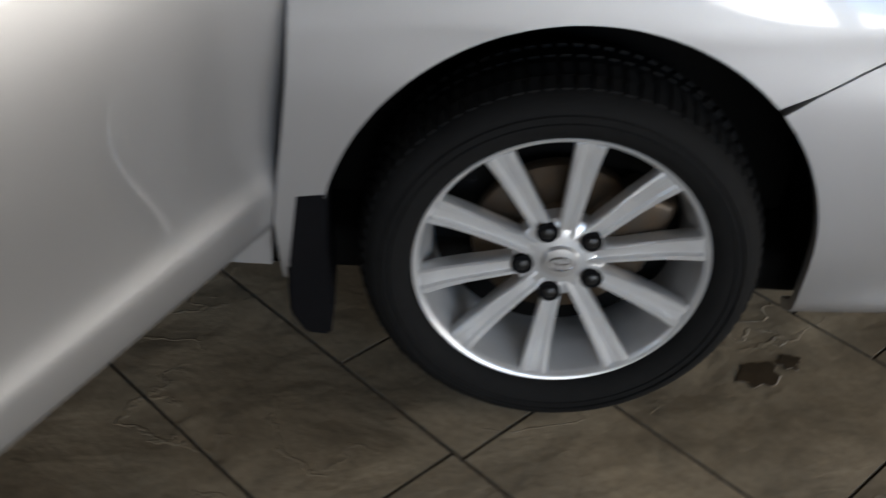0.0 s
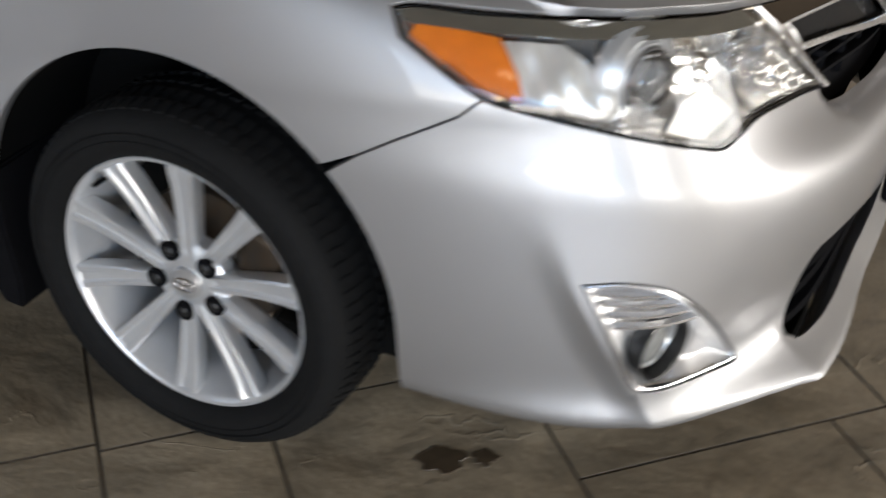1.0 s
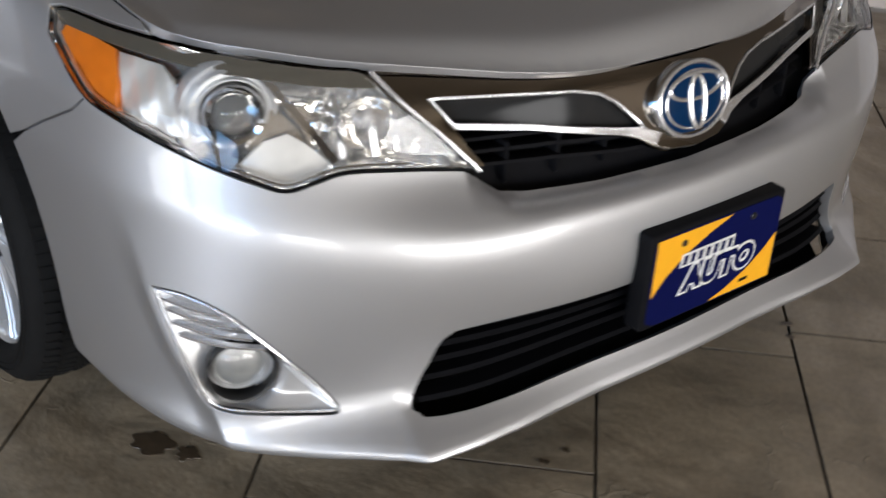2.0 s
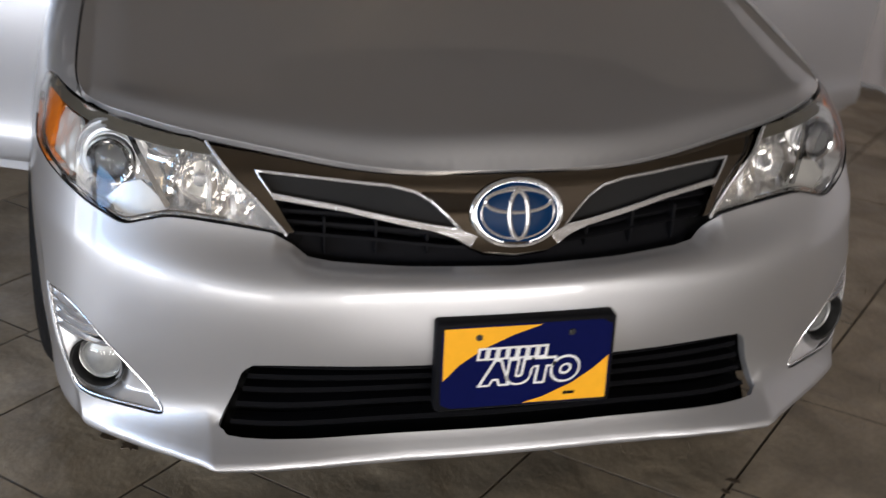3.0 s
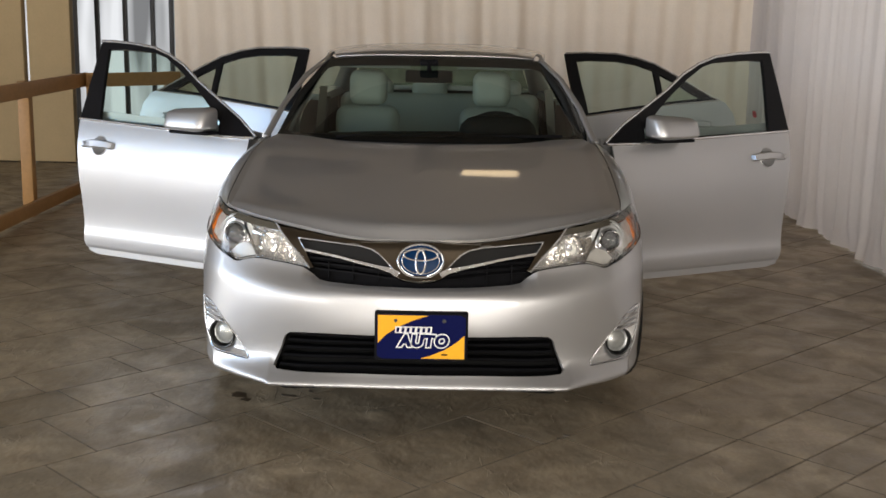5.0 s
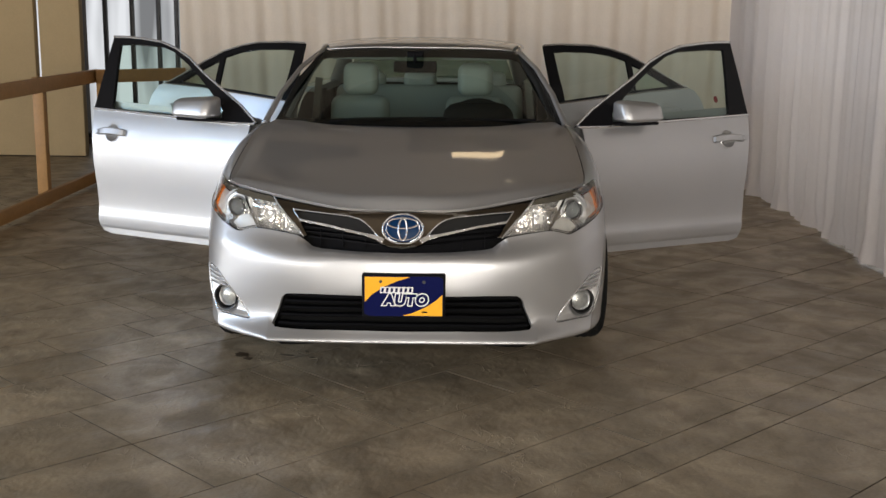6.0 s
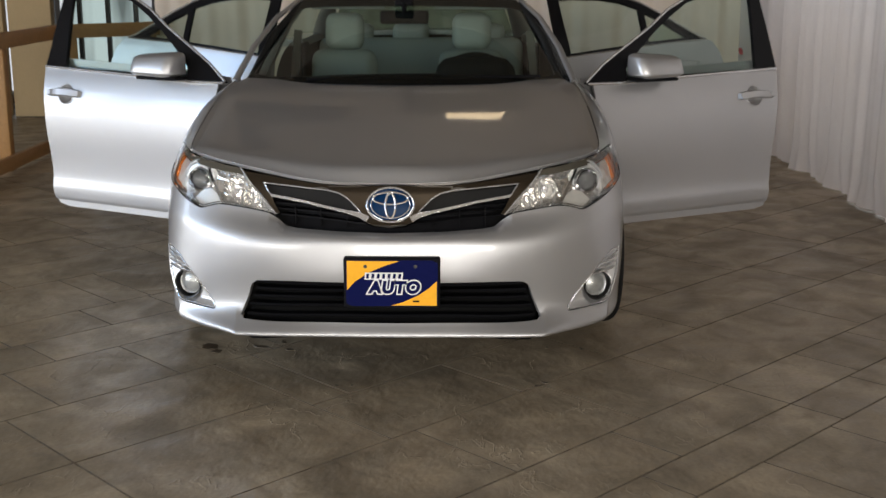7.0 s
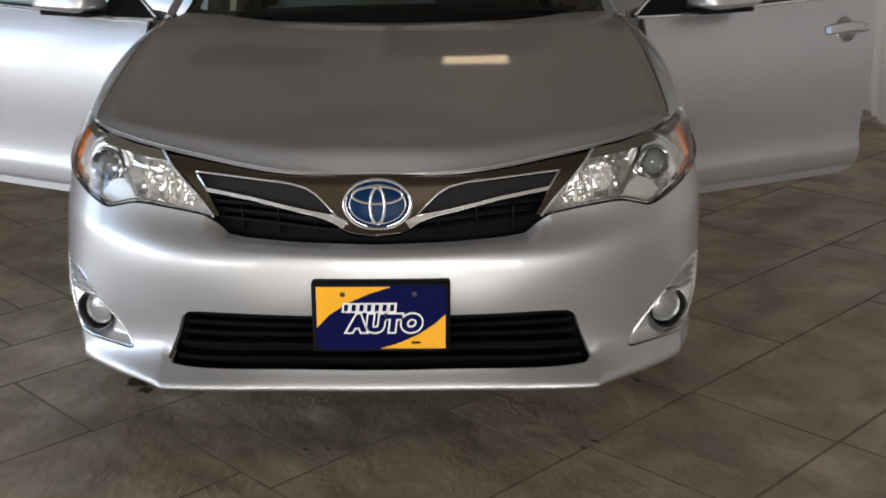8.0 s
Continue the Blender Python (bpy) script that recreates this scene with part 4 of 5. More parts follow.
# ---- wheels, built at the origin with the outer face towards -y ----
def wheel():
    tyre_p = [(.212, .16), (.232, .168), (.262, .180), (.290, .178), (.305, .165), (.312, .148), (.317, .10), (.3175, .075), (.317, .05), (.312, .004), (.304, -.014), (.288, -.0265), (.262, -.0285), (.240, -.018), (.2325, -.006), (.230, .004)]
    hub = part("wheel", lathe(tyre_p, "Y", 96), RUBBER, None, "black tyre on a ten-spoke silver alloy")
    hub["label"] = "black tyre on a ten-spoke silver alloy wheel"
    bm = bmesh.new()
    n = 84
    for i in range(n):
        a = 2 * math.pi * i / n
        for y0, y1, r0, r1, sk in ((-.002, .024, .3125, .3195, .25), (.032, .062, .316, .3212, -.3), (.086, .116, .316, .3212, .3), (.124, .160, .3085, .3205, -.25)):
            w = .6 * 2 * math.pi / n
            vs = []
            for (u, y, r) in ((-w / 2, y0, r0 if y0 < .05 else r1), (w / 2, y0, r0 if y0 < .05 else r1), (w / 2, y1, r1 if y0 < .05 else r0), (-w / 2, y1, r1 if y0 < .05 else r0)):
                t = a + u + sk * (y - .07) * .6
                vs.append((math.sin(t) * r, y, math.cos(t) * r))
            lo = [bm.verts.new((x * .97, y, z * .97)) for x, y, z in vs]
            hi = [bm.verts.new(v) for v in vs]
            bm.faces.new(hi)
            for k in range(4):
                bm.faces.new((lo[k], lo[(k + 1) % 4], hi[(k + 1) % 4], hi[k]))
    bmesh.ops.recalc_face_normals(bm, faces=bm.faces[:])
    tagged(part("tread", bm, RUBBER, hub), kind="stuff")
    for r in (.268, .281):
        part("tyre_rib", lathe([(r - .002, -.0275), (r, -.0305), (r + .002, -.0275)], "Y", 72), RUBBER, hub)
    rim_p = [(.2335, .004), (.2345, -.007), (.2325, -.0095), (.2285, -.0085), (.2245, -.004), (.221, .004), (.2175, .03), (.206, .05), (.202, .12), (.214, .155), (.222, .162)]
    part("rim", lathe(rim_p, "Y", 96), ALLOY, hub, "silver alloy rim")
    for k in range(10):
        a = radians(5.5 + 36 * k)
        radial = [(.034, .016), (.060, .010), (.10, .0085), (.15, .006), (.19, .001), (.212, -.004), (.2225, -.0045)]
        half = [.0145, .015, .0165, .019, .0215, .0232, .0245]
        bm = bmesh.new()
        rings = []
        for (r, y), w in zip(radial, half):
            prof = [(-1, .014), (-.97, .002), (-.84, -.0018), (-.46, -.0018), (-.30, .0035), (.30, .0035), (.46, -.0018), (.84, -.0018), (.97, .002), (1, .014), (.72, .036), (-.72, .036)]
            ring = []
            for u, d in prof:
                t = u * w
                x, z = math.sin(a) * r + math.cos(a) * t, math.cos(a) * r - math.sin(a) * t
                ring.append(bm.verts.new((x, y + d, z)))
            rings.append(ring)
        for p, q in zip(rings, rings[1:]):
            m = len(p)
            for j in range(m):
                bm.faces.new((p[j], p[(j + 1) % m], q[(j + 1) % m], q[j]))
        bm.faces.new(rings[-1])
        bmesh.ops.recalc_face_normals(bm, faces=bm.faces[:])
        part("spoke", smooth(bm, 28), ALLOY, hub)
    part("hub_plate", lathe([(.0, .010), (.030, .010), (.040, .012), (.068, .016), (.074, .022), (.074, .05)], "Y", 48), ALLOY, hub)
    part("centre_cap", lathe([(0, .0005), (.020, .0015), (.027, .003), (.030, .007), (.030, .014)], "Y", 40), SATIN_CHROME, hub, "silver centre cap")
    for a_, b_, c_ in ((.020, .013, 0), (.006, .012, 0), (.015, .006, .005)):
        part("cap_oval", sweep([(a_ * math.cos(t), .0008, c_ + b_ * math.sin(t)) for t in np.linspace(0, 2 * math.pi, 28, endpoint=False)], circle(.0011, 6), up=(0, 1, 0), closed=True), CHROME, hub)
    for k in range(5):
        a = radians(-25.5 + 72 * k)
        at = (math.sin(a) * .0605, -.001, math.cos(a) * .0605)
        # black disc before the solid hub plate paints the pocket's shade
        part("nut_pocket_shade", lathe([(.0178, .0130), (.0176, .0058), (.0166, .0064), (0, .0070)], "Y", 24), BLACK, hub, "", Matrix.Translation(at))
        part("wheel_nut", lathe([(0, .001), (.0070, .0015), (.0104, .004), (.0112, .012)], "Y", 6), NUT, hub, "", Matrix.Translation(at))
    part("brake_disc", lathe([(.060, .060), (.070, .072), (.138, .072), (.140, .076), (.140, .095), (.06, .095)], "Y", 64), STEEL, hub, "worn steel brake disc")
    bm = bmesh.new()
    box(bm, (.085, .07, .15), (.118, .075, .035), Matrix.Rotation(radians(18), 3, "Y"), .016, 3)
    part("brake_caliper", smooth(bm, 50), STEEL, hub)
    # flat black disc standing in for the shade behind the spokes
    part("spoke_gap_shade", lathe([(.0, .118), (.205, .118)], "Y", 32), LINER, hub)
    part("valve", lathe([(0, -.012), (.004, -.012), (.0045, .0), (.004, .02)], "Y", 10), BLACK, hub, "", Matrix.Translation((-.150, .004, .150)))
    return hub


front_wheel = wheel()
SMALL = Matrix.Scale(.972, 4)
front_wheel.matrix_basis = pose(.002, -.888, .3100) @ SMALL
front_wheel.parent = car
copy_thing(front_wheel, pose(.002, .888, .3100, 0, 0, 180) @ SMALL)
copy_thing(front_wheel, pose(-2.77, -.888, .3100, 0, 40, 0) @ SMALL)
copy_thing(front_wheel, pose(-2.77, .888, .3100, 0, 75, 180) @ SMALL)

# arches: dark liners, and the flap behind the front wheel
for side in (-1, 1):
    for cx in (AX, -2.77):
        bm = bmesh.new()
        rows = []
        for y in (.875, .80, .66):
            rows.append([bm.verts.new((cx + (AR + .012) * math.cos(t), side * y, AZ + (AR + .012) * math.sin(t))) for t in np.linspace(-.12, math.pi + .30, 36)])
        for p, q in zip(rows, rows[1:]):
            for i in range(35):
                bm.faces.new((p[i], p[i + 1], q[i + 1], q[i]))
        bm.faces.new(rows[-1])
        part("wheel_liner", smooth(bm), LINER, car)
    flap = [(-.352, .430), (-.402, .422), (-.414, .30), (-.410, .20), (-.385, .160), (-.345, .158), (-.340, .22), (-.352, .32)]
    bm = bmesh.new()
    a = [bm.verts.new((x, side * .906, z)) for x, z in flap]
    b = [bm.verts.new((x - .012, side * .70, z)) for x, z in flap]
    for i in range(len(flap)):
        j = (i + 1) % len(flap)
        bm.faces.new((a[i], a[j], b[j], b[i]))
    bm.faces.new(a), bm.faces.new(b[::-1])
    bmesh.ops.recalc_face_normals(bm, faces=bm.faces[:])
    bmesh.ops.bevel(bm, geom=bm.edges[:], offset=.005, segments=2, affect="EDGES")
    part("mud_flap", smooth(bm, 50), BLACK, car, "black plastic mud flap")


# ---- doors ----
INSET = np.array([(.324, .034), (.362, .0175), (.394, .0135), (.424, .0125), (.448, .0180), (.49, .0205), (.56, .0155), (.66, .005), (.78, .0), (.90, .018), (.975, .045), (1.02, .065), (1.20, .135), (1.40, .215)])


REAR_INSET = np.array([(.324, .034), (.362, .0175), (.394, .0135), (.424, .0125), (.448, .0180), (.49, .0205), (.56, .0155), (.66, .005), (.78, .0), (.90, .010), (.975, .020), (1.02, .028), (1.09, .044), (1.20, .085), (1.40, .165)])


def door_skin(side, hinge, degrees, sink=0.0, inset=INSET):
    """The outer face of a door that stands open: a = metres from the hinge (with the side's sign), b = height."""
    t = radians(degrees)

    def fn(a, b):
        a, b = np.atleast_1d(np.asarray(a, float)), np.atleast_1d(np.asarray(b, float))
        a, b = np.broadcast_arrays(a, b)
        l, b = a.ravel() * side, b.ravel()
        i = spline_basis(inset[:, 0], b) @ inset[:, 1] + sink
        return np.c_[hinge[0] - math.cos(t) * l - math.sin(t) * i, side * (hinge[1] + math.sin(t) * l - math.cos(t) * i), b]
    return fn


def handle_on(face, side, l, z, parent):
    """A pull handle over a round finger dish."""
    c = face(np.array([l * side]), np.array([z]))[0]
    du = face(np.array([(l + .05) * side]), np.array([z]))[0] - c
    dv = face(np.array([l * side]), np.array([z + .05]))[0] - c
    du, dv = Vector(du).normalized(), Vector(dv).normalized()
    out = (du.cross(dv) if side > 0 else dv.cross(du)).normalized()
    m = Matrix((du, out, dv)).transposed().to_4x4()
    m.translation = c
    dish = part("handle_dish", lathe([(.0, -.026), (.022, -.022), (.036, -.011), (.0445, -.0015), (.048, .0018), (.052, -.001)], "Y", 36), PAINT, parent, "", m)
    path = [(-.095, .001, -.002), (-.088, .014, -.001), (-.06, .024, 0), (-.02, .028, .002), (.02, .028, .002), (.06, .024, 0), (.088, .014, -.002), (.098, .001, -.003)]
    grip = sweep(path, [(-.006, -.014), (-.006, .014), (.0, .019), (.006, .014), (.006, -.014), (0, -.019)], up=(0, 0, 1), scale=[.8, .95, 1, 1, 1, 1, .95, .8])
    part("door_handle", grip, PAINT, parent, "silver pull handle", m)
    part("lock_cap", lathe([(0, .020), (.010, .019), (.0145, .014), (.016, 0)], "Y", 20), PAINT, parent, "", m @ Matrix.Translation((.100, 0, -.002)))
    return m


def front_door(side):
    face = door_skin(side, (-.40, .87), 63)
    sg = np.array((side, 1))
    lower = np.array([(.0, .972), (.004, .80), (.0, .55), (.004, .42), (.012, .362), (.05, .354), (.55, .354), (1.0, .355), (1.030, .358), (1.038, .39), (1.038, .44), (1.038, .60), (1.046, .80), (1.064, .94), (1.076, 1.008), (.80, .999), (.45, .986), (.15, .974)])
    dish_hole = np.array([(.908 + .045 * math.cos(t), .888 + .043 * math.sin(t)) for t in np.linspace(0, 2 * math.pi, 28, endpoint=False)])
    door = part("front_door", sheet(face, lower * sg, [dish_hole * sg], .02, .012), PAINT, car, "silver front door standing wide open")
    outer = np.array([(-.036, .986), (.074, 1.061), (.20, 1.130), (.37, 1.222), (.485, 1.296), (.59, 1.343), (.70, 1.376), (.85, 1.392), (.97, 1.398), (1.052, 1.398), (1.058, 1.30), (1.070, 1.15), (1.078, 1.012), (.80, 1.003), (.45, .990), (.15, .978)])
    glass = np.array([(.19, .992), (.195, 1.04), (.312, 1.138), (.386, 1.194), (.492, 1.264), (.612, 1.330), (.695, 1.352), (.785, 1.357), (.90, 1.362), (.996, 1.358), (.990, 1.30), (.972, 1.16), (.952, 1.025), (.935, 1.011), (.45, 1.001)])
    part("window_frame", sheet(face, outer * sg, [glass * sg], .018, .022, back=True), GLOSS_BLACK, door, "gloss black window frame")
    pane = part("window_pane", sheet(door_skin(side, (-.40, .87), 63, .010), grown(glass, .006) * sg, (), .03, .0), PANE, door, "green-tinted glass")
    pane.visible_shadow = False
    def line(pts, sink=-.001):
        p = np.asarray(pts, float)
        p = np.vstack([refine(p, .02)[: sum(max(1, int(np.ceil(np.hypot(*(b - a)) / .02))) for a, b in zip(p, p[1:]))], p[-1:]])
        return door_skin(side, (-.40, .87), 63, sink)(p[:, 0] * side, p[:, 1])
    part("chrome_belt", sweep(line([(-.03, .979), (.15, .976), (.45, .989), (.80, 1.001), (1.074, 1.010)], -.004), circle(.0068, 8)), BRIGHT, door, "chrome belt strip")
    part("chrome_arc", sweep(line(outer[:10]), circle(.0068, 8)), BRIGHT, door, "bright upper edge")
    part("door_panel", sheet(door_skin(side, (-.40, .87), 63, .10), (grown(lower, -.012) * sg)[::-1], (), .05, .0), TRIM_GREY, door, "grey inner door panel")
    rim_pts = np.vstack([lower, lower[:1]])
    mid = door_skin(side, (-.40, .87), 63, .055)(rim_pts[:, 0] * side, rim_pts[:, 1])
    part("door_edge", sweep(mid[:-1], [(-.045, -.003), (-.045, .003), (.045, .003), (.045, -.003)], up=Vector(mid[3] - face(rim_pts[3:4, 0] * side, rim_pts[3:4, 1])[0]).normalized().cross(Vector((0, 0, 1))).cross(Vector((0, 0, 1))), closed=True), PAINT, door)
    if side > 0:
        part("sticker", sheet(door_skin(side, (-.40, .87), 63, .008), rounded([(.872, 1.078), (.898, 1.078), (.898, 1.112), (.872, 1.112)], .25, 2), (), .02, 0), STICKER, door, "small dark red sticker")
    handle_on(face, side, .908, .888, door)
    part("sail", sheet(door_skin(side, (-.40, .87), 63, -.003), np.array([(-.02, .986), (.17, .986), (.188, 1.03), (.178, 1.104), (.09, 1.056)]) * sg, (), .03, .01), BLACK, door, "black mirror base")
    # wing mirror
    c = Vector(face(np.array([.235 * side]), np.array([1.045]))[0])
    ahead, outw = Vector((math.sin(radians(63)), math.cos(radians(63)) * side, 0)), Vector((-math.cos(radians(63)), math.sin(radians(63)) * side, 0))
    c = c + ahead * .090 + outw * .066 + Vector((0, 0, .012))
    bm = bmesh.new()
    box(bm, (2, 2, 2), (0, 0, 0), None, .42, 5)
    for v in bm.verts:
        x, y, z = v.co
        top = max(z, 0)
        z = z * (1 - .22 * (x + 1) / 2) - .10 * (x + 1) / 2
        y = min(y + .55 * top * (1 if y < 0 else 0) + .10 * (x * x if y < 0 else 0), .85)
        v.co = (x * .122, y * .080, z * .058)
    m = Matrix((outw, -ahead, Vector((0, 0, 1)))).transposed().to_4x4()
    m.translation = c
    part("wing_mirror", smooth(bm, 50), PAINT, door, "silver door mirror", m)
    part("mirror_glass", block((.215, .003, .085), (.0, .069, -.004), bevel=.001), CHROME, door, "mirror glass", m)
    part("mirror_foot", block((.235, .085, .016), (-.012, .008, -.064), bevel=.007, seg=3), BLACK, door, "", m)
    return door


def rear_door(side):
    hinge, deg = (-1.46, .80), 66
    rear_skin = lambda sink=0.0: door_skin(side, hinge, deg, sink, REAR_INSET)
    face = rear_skin()
    sg = np.array((side, 1))
    lower = np.array([(.0, 1.014), (.0, .60), (.01, .365), (.04, .354), (.52, .354), (.56, .38), (.60, .46), (.69, .58), (.80, .64), (.905, .70), (1.01, .84), (1.055, .955), (1.035, 1.02), (.985, 1.082), (.945, 1.096), (.65, 1.078), (.35, 1.046)])
    door = part("rear_door", sheet(face, lower * sg, (), .025, .012), PAINT, car, "silver rear door standing open")
    outer = np.array([(-.01, 1.018), (-.02, 1.20), (-.025, 1.360), (.10, 1.364), (.30, 1.358), (.42, 1.338), (.54, 1.302), (.66, 1.243), (.80, 1.165), (.90, 1.112), (.945, 1.097), (.65, 1.081), (.35, 1.051)])
    glass = np.array([(.065, 1.036), (.045, 1.18), (.035, 1.318), (.12, 1.324), (.30, 1.318), (.42, 1.300), (.53, 1.266), (.535, 1.084), (.35, 1.066)])
    quarter = np.array([(.565, 1.088), (.562, 1.246), (.66, 1.200), (.77, 1.136), (.82, 1.108)])
    part("window_frame", sheet(face, outer * sg, [glass * sg, quarter * sg], .02, .022, back=True), GLOSS_BLACK, door, "gloss black window frame")
    for g in (glass, quarter):
        pane = part("window_pane", sheet(rear_skin(.010), grown(g, .006) * sg, (), .04, 0), PANE, door, "green-tinted glass")
        pane.visible_shadow = False
    p = outer[2:11]
    part("chrome_arc", sweep(rear_skin(-.001)(p[:, 0] * side, p[:, 1]), circle(.0050, 6)), BRIGHT, door)
    p = np.array([(0, 1.016), (.35, 1.048), (.65, 1.078), (.94, 1.094)])
    part("chrome_belt", sweep(rear_skin(-.001)(p[:, 0] * side, p[:, 1]), circle(.004, 6)), BRIGHT, door)
    part("door_panel", sheet(rear_skin(.10), (grown(lower, -.012) * sg)[::-1], (), .06, 0), TRIM_GREY, door, "grey inner door panel")
    handle_on(face, side, .775, .958, door)


for side in (-1, 1):
    front_door(side)
    rear_door(side)


# ---- roof, pillars, glass ----
ROOF = np.array([(-3.0, 1.26), (-2.7, 1.330), (-2.2, 1.380), (-1.7, 1.393), (-1.3, 1.386), (-.98, 1.355), (-.8, 1.32)])


def roof_top(x, y):
    x, y = np.broadcast_arrays(np.atleast_1d(np.asarray(x, float)), np.atleast_1d(np.asarray(y, float)))
    x, y = x.ravel(), y.ravel()
    return np.c_[x, y, spline_basis(ROOF[:, 0], x) @ ROOF[:, 1] - .030 * (np.abs(y) / .56)**3 + .004]


roof_half = [(-.975, 0), (-.985, .20), (-1.005, .38), (-1.03, .505), (-1.4, .552), (-2.0, .558), (-2.6, .53), (-2.72, .50), (-2.70, 0)]
rh = np.array(roof_half)
part("roof", sheet(roof_top, np.vstack([rh[1:-1][::-1], rh[:1], rh[1:-1] * (1, -1), rh[-1:]])[::-1], (), .05, .005), PAINT, car, "silver roof")


def between(bottom_rail, top_rail, bow):
    """A bowed sheet between two curves over a (across, -1..1) and b (up, 0..1)."""
    lo, hi = np.array(bottom_rail), np.array(top_rail)

    def fn(a, b):
        a, b = np.broadcast_arrays(np.atleast_1d(np.asarray(a, float)), np.atleast_1d(np.asarray(b, float)))
        a, b = a.ravel(), b.ravel()
        k = np.abs(a)
        p = np.stack([np.polyval(np.polyfit((0, .5, 1), lo[:, i], 2), k) for i in range(3)], 1)
        q = np.stack([np.polyval(np.polyfit((0, .5, 1), hi[:, i], 2), k) for i in range(3)], 1)
        r = p + (q - p) * b[:, None]
        r[:, 1] *= np.sign(a)
        lift = 4 * b * (1 - b)
        r[:, 0] += bow[0] * lift
        r[:, 2] += bow[1] * lift
        return r
    return fn


def square(a, b0, b1):
    return np.array([(-a, b0), (a, b0), (a, b1), (-a, b1)])


screen = between([(-.14, 0, 1.006), (-.20, .37, 1.006), (-.36, .72, 1.002)], [(-.975, 0, 1.350), (-.985, .28, 1.348), (-1.03, .532, 1.336)], (.0, -.004))
glass = part("windscreen", sheet(screen, square(.985, .0, .99), (), .05, .0), SCREEN, car, "green-tinted windscreen glass")
glass.visible_shadow = False
part("screen_border", sheet(sunk(screen, .003), square(.99, -.01, 1.0), [rounded(square(.962, .055, .885), .04, 2)], .04, .0), GLOSS_BLACK, glass, "black glass border")
rear_glass = between([(-3.30, 0, 1.05), (-3.27, .35, 1.045), (-3.18, .62, 1.03)], [(-2.70, 0, 1.338), (-2.71, .28, 1.334), (-2.74, .50, 1.30)], (-.03, .02))
pane = part("rear_window", sheet(rear_glass, square(.985, .0, 1.0)[::-1], (), .06, 0), SCREEN, car, "tinted rear window")
pane.visible_shadow = False
for side in (-1, 1):
    a = [Vector((-.345, side * .755, .995)), Vector((-.56, side * .700, 1.135)), Vector((-.80, side * .628, 1.255)), Vector((-1.03, side * .548, 1.331)), Vector((-1.4, side * .572, 1.346)), Vector((-2.0, side * .580, 1.344)), Vector((-2.6, side * .555, 1.300)), Vector((-2.95, side * .62, 1.19)), Vector((-3.22, side * .68, 1.05))]
    part("roof_pillar", sweep(a, circle(.026, 14, .8), scale=[.60, .56, .52, .50, .62, .7, 1.2, 2.2, 2.8]), PAINT, car, "silver windscreen pillar and roof rail")
    b = [Vector((-1.46, side * .83, .30)), Vector((-1.45, side * .845, .60)), Vector((-1.45, side * .80, .95)), Vector((-1.47, side * .665, 1.20)), Vector((-1.48, side * .565, 1.325))]
    part("door_pillar", sweep(b, [(-.075, -.03), (-.08, .03), (.08, .03), (.075, -.03)], up=(0, side, 0), scale=[1.2, 1, .8, .5, .4]), GLOSS_BLACK, car)
    part("sill", sweep([(-.44, side * .815, .315), (-1.4, side * .82, .315), (-2.42, side * .815, .315)], [(-.06, -.045), (-.055, .045), (.03, .045), (.05, .03), (.045, -.04)], up=(0, 0, 1)), PAINT, car)
    part("cowl_side", block((.30, .08, .08), (-.42, side * .70, .93), bevel=.02), BLACK, car)

# cowl, wipers
part("cowl_panel", sweep([(-.40, -.70, .978), (-.28, -.36, .986), (-.235, 0, .988), (-.28, .36, .986), (-.40, .70, .978)], [(-.07, -.02), (-.06, .006), (.06, .004), (.07, -.02)]), BLACK, car, "black wiper cowl")
for y0, y1 in ((-.42, .16), (.06, .60)):
    part("wiper", sweep([(-.225, y0, 1.016), (-.245, (y0 + y1) / 2, 1.026), (-.30, y1, 1.026)], circle(.007, 6)), BLACK, car)

# ---- cabin ----
part("floor_pan", block((3.9, 1.56, .08), (-1.45, 0, .235), bevel=.02), LINER, car)
part("nose_core", block((.60, 1.24, .42), (.50, 0, .455), bevel=.06), LINER, car)
part("firewall", block((.10, 1.40, .62), (-.42, 0, .62), bevel=.02), DASH, car)
part("dashboard", sweep([(-.56, -.66, .945), (-.54, -.3, .965), (-.54, 0, .970), (-.54, .34, .975), (-.56, .66, .945)], [(-.22, -.16), (-.24, -.02), (-.16, .03), (.06, .035), (.20, .01), (.24, -.16)]), DASH, car, "dark dashboard")
part("binnacle", block((.20, .38, .19), (-.68, .32, .985), bevel=.085, seg=3), DASH, car)
sw = part("steering_wheel", sweep([(0, .185 * math.cos(t), .185 * math.sin(t)) for t in np.linspace(0, 2 * math.pi, 40, endpoint=False)], circle(.017, 10), up=(1, 0, 0), closed=True), DASH, car, "dark steering wheel", pose(-.95, .322, .905, 0, 24, 0))
part("wheel_boss", block((.06, .17, .11), (0, 0, -.01), bevel=.03, seg=3), DASH, sw)
for t in (-20, 200, 270):
    part("wheel_arm", block((.03, .14, .035), (0, .10 * math.cos(radians(t)), .10 * math.sin(radians(t))), Matrix.Rotation(radians(t), 3, "X"), .01), DASH, sw)


def cushion(size, at, turn=None, bevel=.05):
    bm = bmesh.new()
    box(bm, size, at, turn, bevel, 5)
    return smooth(bm, 60)


